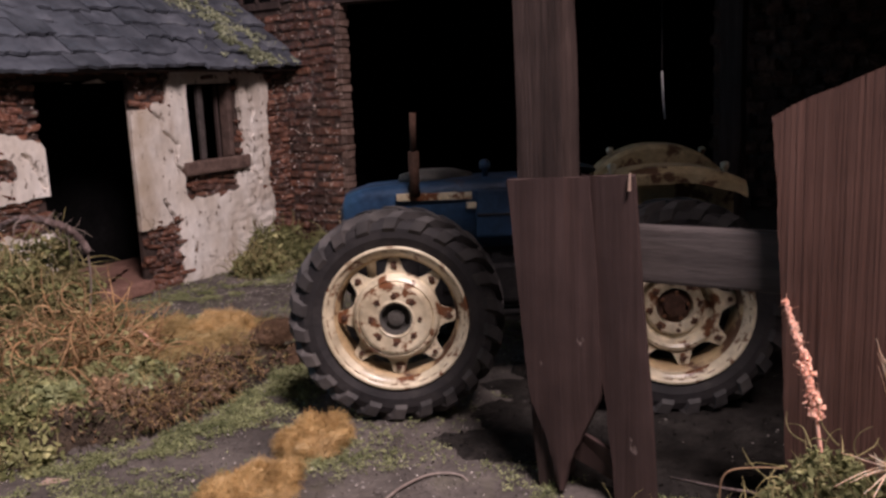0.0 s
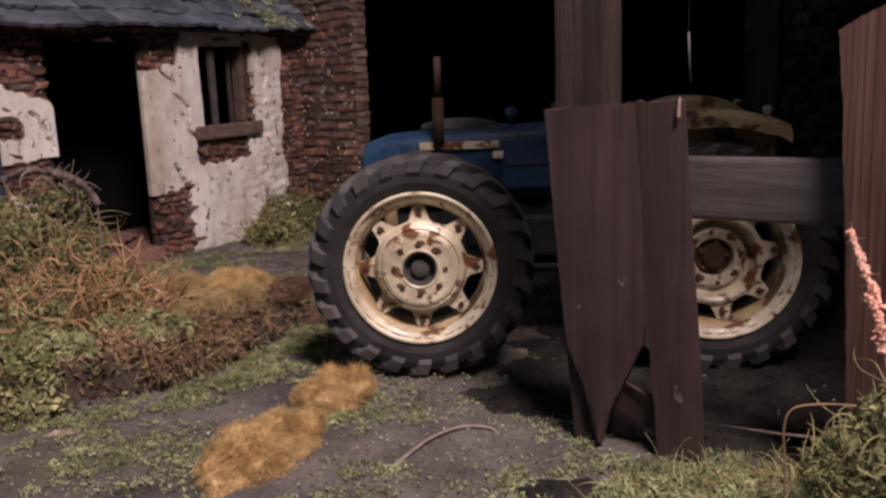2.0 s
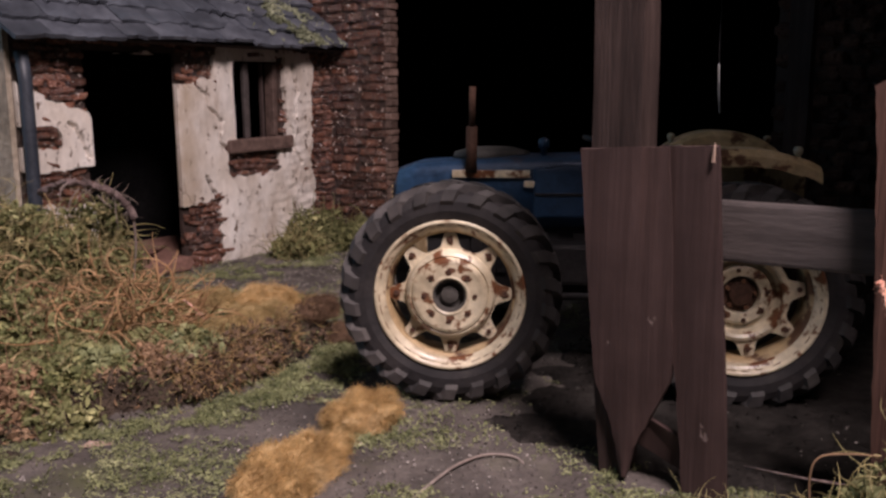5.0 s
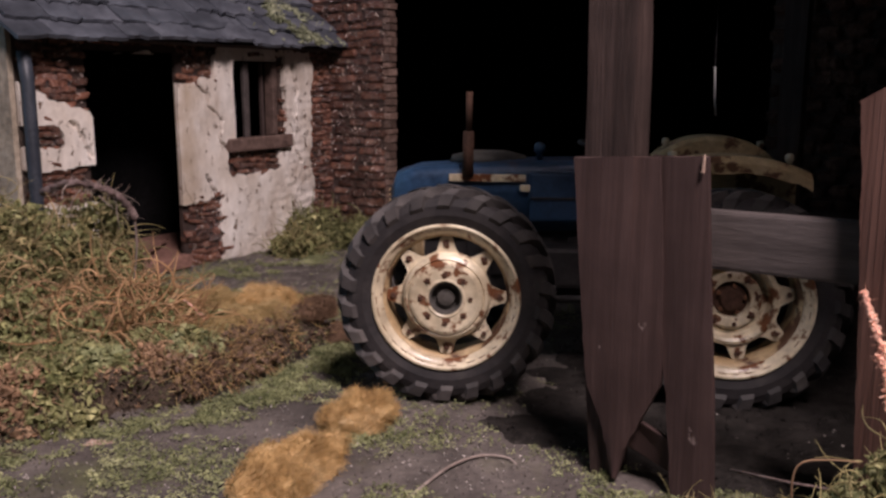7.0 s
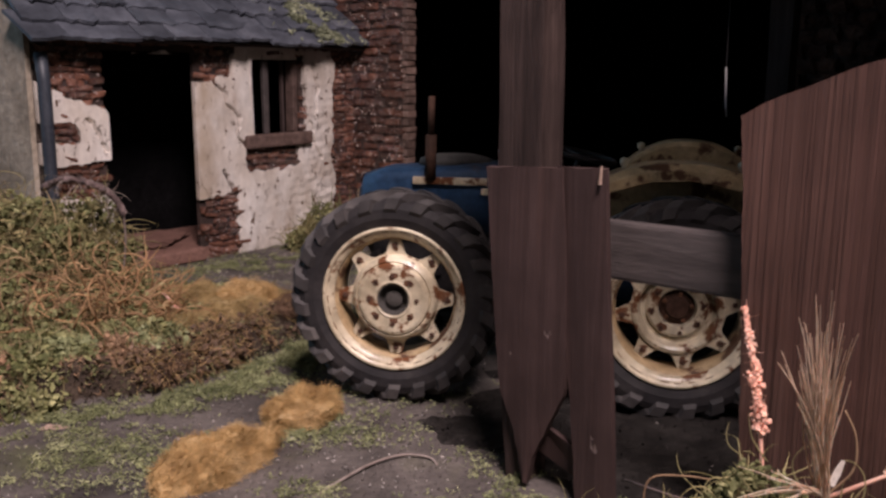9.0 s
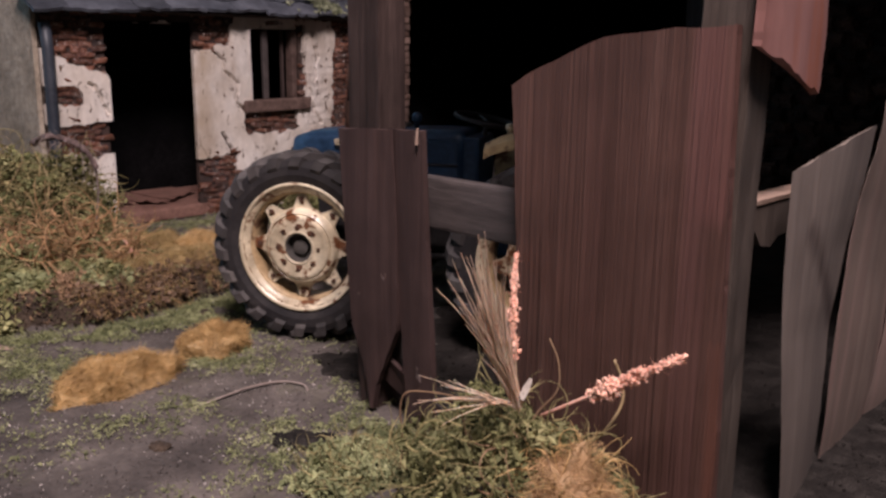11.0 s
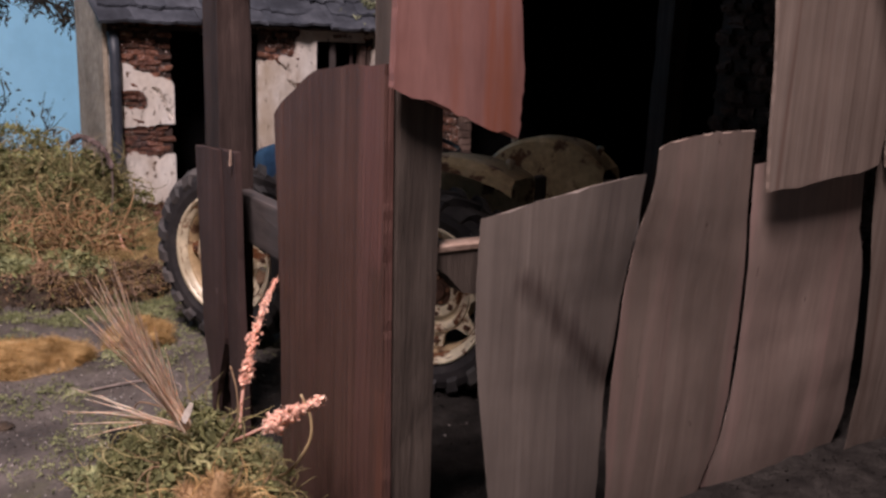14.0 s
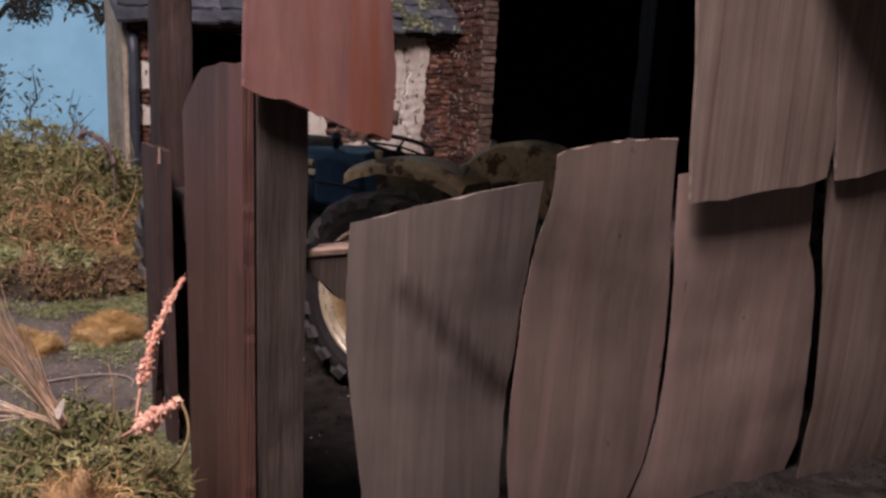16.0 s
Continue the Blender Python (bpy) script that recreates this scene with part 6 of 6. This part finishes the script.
def raw_edge(x, y):
    """Bare soil along the lip of the bank towards the wheel."""
    return 1 - 0.92 * smoothstep(5.6, 6.0, y) * smoothstep(-0.75, -0.35, x - bank_edge(y))


bankside = flecks("bank_litter", thicken(scatter(60000, (-4.8, -0.8), (4.4, 8.6), lambda x, y: raw_edge(x, y) * bank(x, y) * (0.06 + 0.94 * smoothstep(0.0, 0.35, noise.noise((x * 3, y * 3, 1)) + 0.5 * noise.noise((x * 9, y * 9, 1)))), 6, 0.07), 3, 0.03, 7), 0.018, M_HEDGE, label="dark leaf litter on the bank", flat=0.2)
tagged(bankside, category="leaf litter", kind="stuff")
dead = flecks("dead_leaves", thicken(scatter(40000, (-4.2, -0.8), (4.4, 8.4), lambda x, y: (0.25 + 0.75 * raw_edge(x, y)) * smoothstep(0.15, 0.7, bank(x, y)) * smoothstep(0.0, 0.4, noise.noise((x * 4, y * 4, 21)) + 0.5 * noise.noise((x * 11, y * 11, 2))), 26, 0.05), 2, 0.03, 8), 0.015, M_BRAMBLE, label="rust-brown dead leaves along the bank", flat=0.2)
tagged(dead, category="dead leaves", kind="stuff")
soil = flecks("bank_soil", thicken(scatter(40000, (-4.5, -0.8), (4.4, 8.6), lambda x, y: 0.9 if 0.03 < bank(x, y) < 0.97 else 0.1 * bank(x, y), 9, 0.04), 3, 0.03, 9), 0.013, M_BANK, label="crumbly dark soil edge of the bank", flat=0.1, long=1.0)
tagged(soil, category="soil", kind="stuff")
crumb = flecks("earth_crumbs", scatter(60000, (-4.5, 2.6), (3.0, 10.8), lambda x, y: (gravel(x, y) < 0.4) * (0.4 + 0.6 * noise.noise((x * 2, y * 2, 14))), 17, 0.012), 0.009, M_GROUND, label="loose crumbs of grey earth", flat=0.2, long=1.0)
tagged(crumb, category="earth", kind="stuff")
grit = flecks("grit", scatter(42000, (-4.5, 2.6), (3.0, 10.8), lambda x, y: (0.16 if gravel(x, y) > 0.4 and x < 3 else 0.5) * (0.55 + 0.5 * noise.noise((x * 2, y * 2, 4))) * (1 + 1.2 * (y > 8.2)), 7, 0.03), 0.0085, M_STONE, label="pale grit and chips on the earth", flat=0.2, long=1.0)
tagged(grit, category="grit", kind="stuff")


# short fibre and green crumbs on the face of the bank beside the wheel
g = np.random.default_rng(61)
face = []
while len(face) < 2100:
    x, y = g.uniform(-2.6, -1.2), g.uniform(5.5, 7.25)
    if 0.12 < bank(x, y) < 0.995 and x > bank_edge(y) - 0.42 and noise.noise((x * 3, y * 3, 41)) + 0.5 * noise.noise((x * 9, y * 9, 42)) > 0.02:
        face.append(on_ground(x, y, 0.03 + 0.03 * g.random()))
face = np.array(face)
for k, mat in enumerate((M_UMBER, M_OCHRE, M_CURL)):
    roots = face[k::4]
    fringe = strands("bank_fringe", roots, g.normal(size=roots.shape) * 0.7 + np.array([0.5, -0.4, 0.3]), 0.15, 0.0040, 0.6, mat, label=("umber fibre on the face of the bank", "olive-orange fibre on the face of the bank", "orange-brown fibre on the face of the bank")[k], steps=6, droop=0.10, seed=620 + k)
    tagged(fringe, category="fibre", kind="stuff")
lip = np.array([p for p in face if p[0] > bank_edge(p[1]) - 0.20 + 0.12 * noise.noise((p[0] * 4, p[1] * 4, 71))])
clods = foam("bank_clods", thicken(lip[::2], 3, 0.035, 64), 0.020, M_LOAM, label="broken dark soil on the face of the bank", seed=65)
tagged(clods, category="soil", kind="stuff")
crumbs = flecks("bank_crumbs", thicken(face[::3], 5, 0.025, 63), 0.016, M_HEDGE, label="dull green crumbs on the face of the bank", flat=0.1, long=1.1)
tagged(crumbs, category="moss", kind="stuff")


# dark leafy sprigs against the sky, behind the bank
def sprig(x, y, z0, z1, lean, n, seed):
    s = thing("sprig", pose(x, y, z0), "dark leafy sprig against the sky", "shrub", "sprigs behind the bank")
    r2 = random.Random(seed)
    stem = [Vector((lean * (i / 7) ** 1.5 + 0.05 * math.sin(i + seed), 0.03 * math.cos(i * 2 + seed), (z1 - z0) * i / 7)) for i in range(8)]
    part("stem", tube(bmesh.new(), stem, 0.016, 6, 0.005), M_DARKTWIG, s, smooth=True)
    pts = []
    for _ in range(n):
        f = r2.uniform(0.3, 1)
        i = min(6, int(f * 7))
        p = stem[i].lerp(stem[i + 1], f * 7 - i)
        pts.append(p + Vector([r2.gauss(0, 0.10) for _ in range(3)]))
    flecks("foliage", [tuple(p) for p in pts], 0.03, M_DARKTWIG, s, "", seed=seed)
    for k in range(7):
        f = 2 + k * 0.7
        a = stem[int(f)]
        part("twig", tube(bmesh.new(), [a, a + Vector((r2.uniform(-0.25, 0.25), r2.uniform(-0.2, 0.2), r2.uniform(0.1, 0.35)))], 0.006, 5, 0.003), M_DARKTWIG, s)


for x, y, z0, z1, lean, n, seed in ((-6.6, 8.2, 0.6, 1.62, 0.12, 70, 2), (-7.1, 8.0, 0.6, 1.75, 0.1, 110, 3), (-7.7, 8.2, 0.5, 1.7, 0.2, 200, 5), (-5.9, 8.3, 0.6, 1.30, 0.1, 60, 4)):
    sprig(x, y, z0, z1, lean, n, seed)


# a bough that hangs in from a tree outside the yard
tree = thing("tree", pose(-10.4, 9.6, -0.4), "tree with a dark leafy bough against the sky", "tree")
part("trunk", tube(bmesh.new(), [(0, 0, 0), (0.06, 0, 1.4), (0.0, 0.05, 2.8), (0.12, 0, 4.4)], 0.16, 12, 0.09), M_DARKTWIG, tree, smooth=True)
r2 = random.Random(4)
limb = [Vector(p) for p in ((0.02, 0.03, 2.4), (0.9, 0.0, 2.95), (1.9, -0.05, 3.15), (2.8, 0.0, 3.10), (3.5, 0.0, 2.92))]
part("limb", tube(bmesh.new(), limb, 0.05, 8, 0.012), M_DARKTWIG, tree, smooth=True)
pts = []
for k in range(34):
    f = r2.uniform(0.8, 3.95)
    a = limb[int(f)].lerp(limb[min(4, int(f) + 1)], f % 1)
    e = a + Vector((r2.uniform(-0.15, 0.35), r2.uniform(-0.25, 0.25), r2.uniform(-0.38, 0.2)))
    part("twig", tube(bmesh.new(), [a, a.lerp(e, 0.5) + Vector((0, 0, 0.05)), e], 0.010, 5, 0.004), M_DARKTWIG, tree)
    for _ in range(46):
        pts.append(a.lerp(e, r2.uniform(0.2, 1.1)) + Vector([r2.gauss(0, 0.07) for _ in range(3)]))
flecks("foliage", [tuple(p) for p in pts], 0.032, M_DARKTWIG, tree, "", seed=77)

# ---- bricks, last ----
kinds = brick_kinds(0.262, 0.100, 0.09, 1, n=18, mat=M_BARNBRICK, wear=0.55, arris=M_GLINT)
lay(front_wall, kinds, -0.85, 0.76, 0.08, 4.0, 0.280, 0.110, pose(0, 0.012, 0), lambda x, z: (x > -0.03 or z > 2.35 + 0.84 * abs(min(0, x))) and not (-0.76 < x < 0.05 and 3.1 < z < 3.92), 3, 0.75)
# pier bricks carry the shed's shade in their colour
lay(pier_wall, brick_kinds(0.222, 0.130, 0.09, 4, mat=M_SHADEBRICK), 5.55, 7.3, 0.95, 3.1, 0.212, 0.122, pose(0, -0.462, 0), lambda x, z: True, 5)
thin = brick_kinds(0.20, 0.066, 0.06, 2)
lay(cottage_wall, thin, LEFT + 0.1, -0.06, 0.05, 2.42, 0.20, 0.068, pose(-0.028, 0, 0) @ SIDE, lambda v, z: bare(v, z) > -0.06 and not in_opening(v, z, 0.09), 6)
# pale mortar squeezed out between the bricks, its flecks also painted glints
g = np.random.default_rng(44)
spots = [(a, -0.032 - 0.012 * g.random(), z) for a, z in zip(g.uniform(-0.02, 0.9, 800), g.uniform(0.1, 4.0, 800)) if noise.noise((a * 5, z * 5, 3)) > -0.15]
flecks("mortar_crumbs", spots, 0.014, M_SMEAR, barn, "pale mortar and painted glints between the bricks", flat=0.2, seed=45, long=1.8)["kind"] = "stuff"
spots = [(0.008 + 0.012 * g.random(), a, z) for a, z in zip(g.uniform(LEFT + 0.1, -0.1, 1600), g.uniform(0.1, 2.4, 1600)) if bare(a, z) > 0.0 and not in_opening(a, z, 0.09)]
flecks("mortar_crumbs", spots, 0.012, M_SMEAR, cottage, "pale mortar and painted glints between the bricks", flat=0.2, seed=46, long=1.4)["kind"] = "stuff"
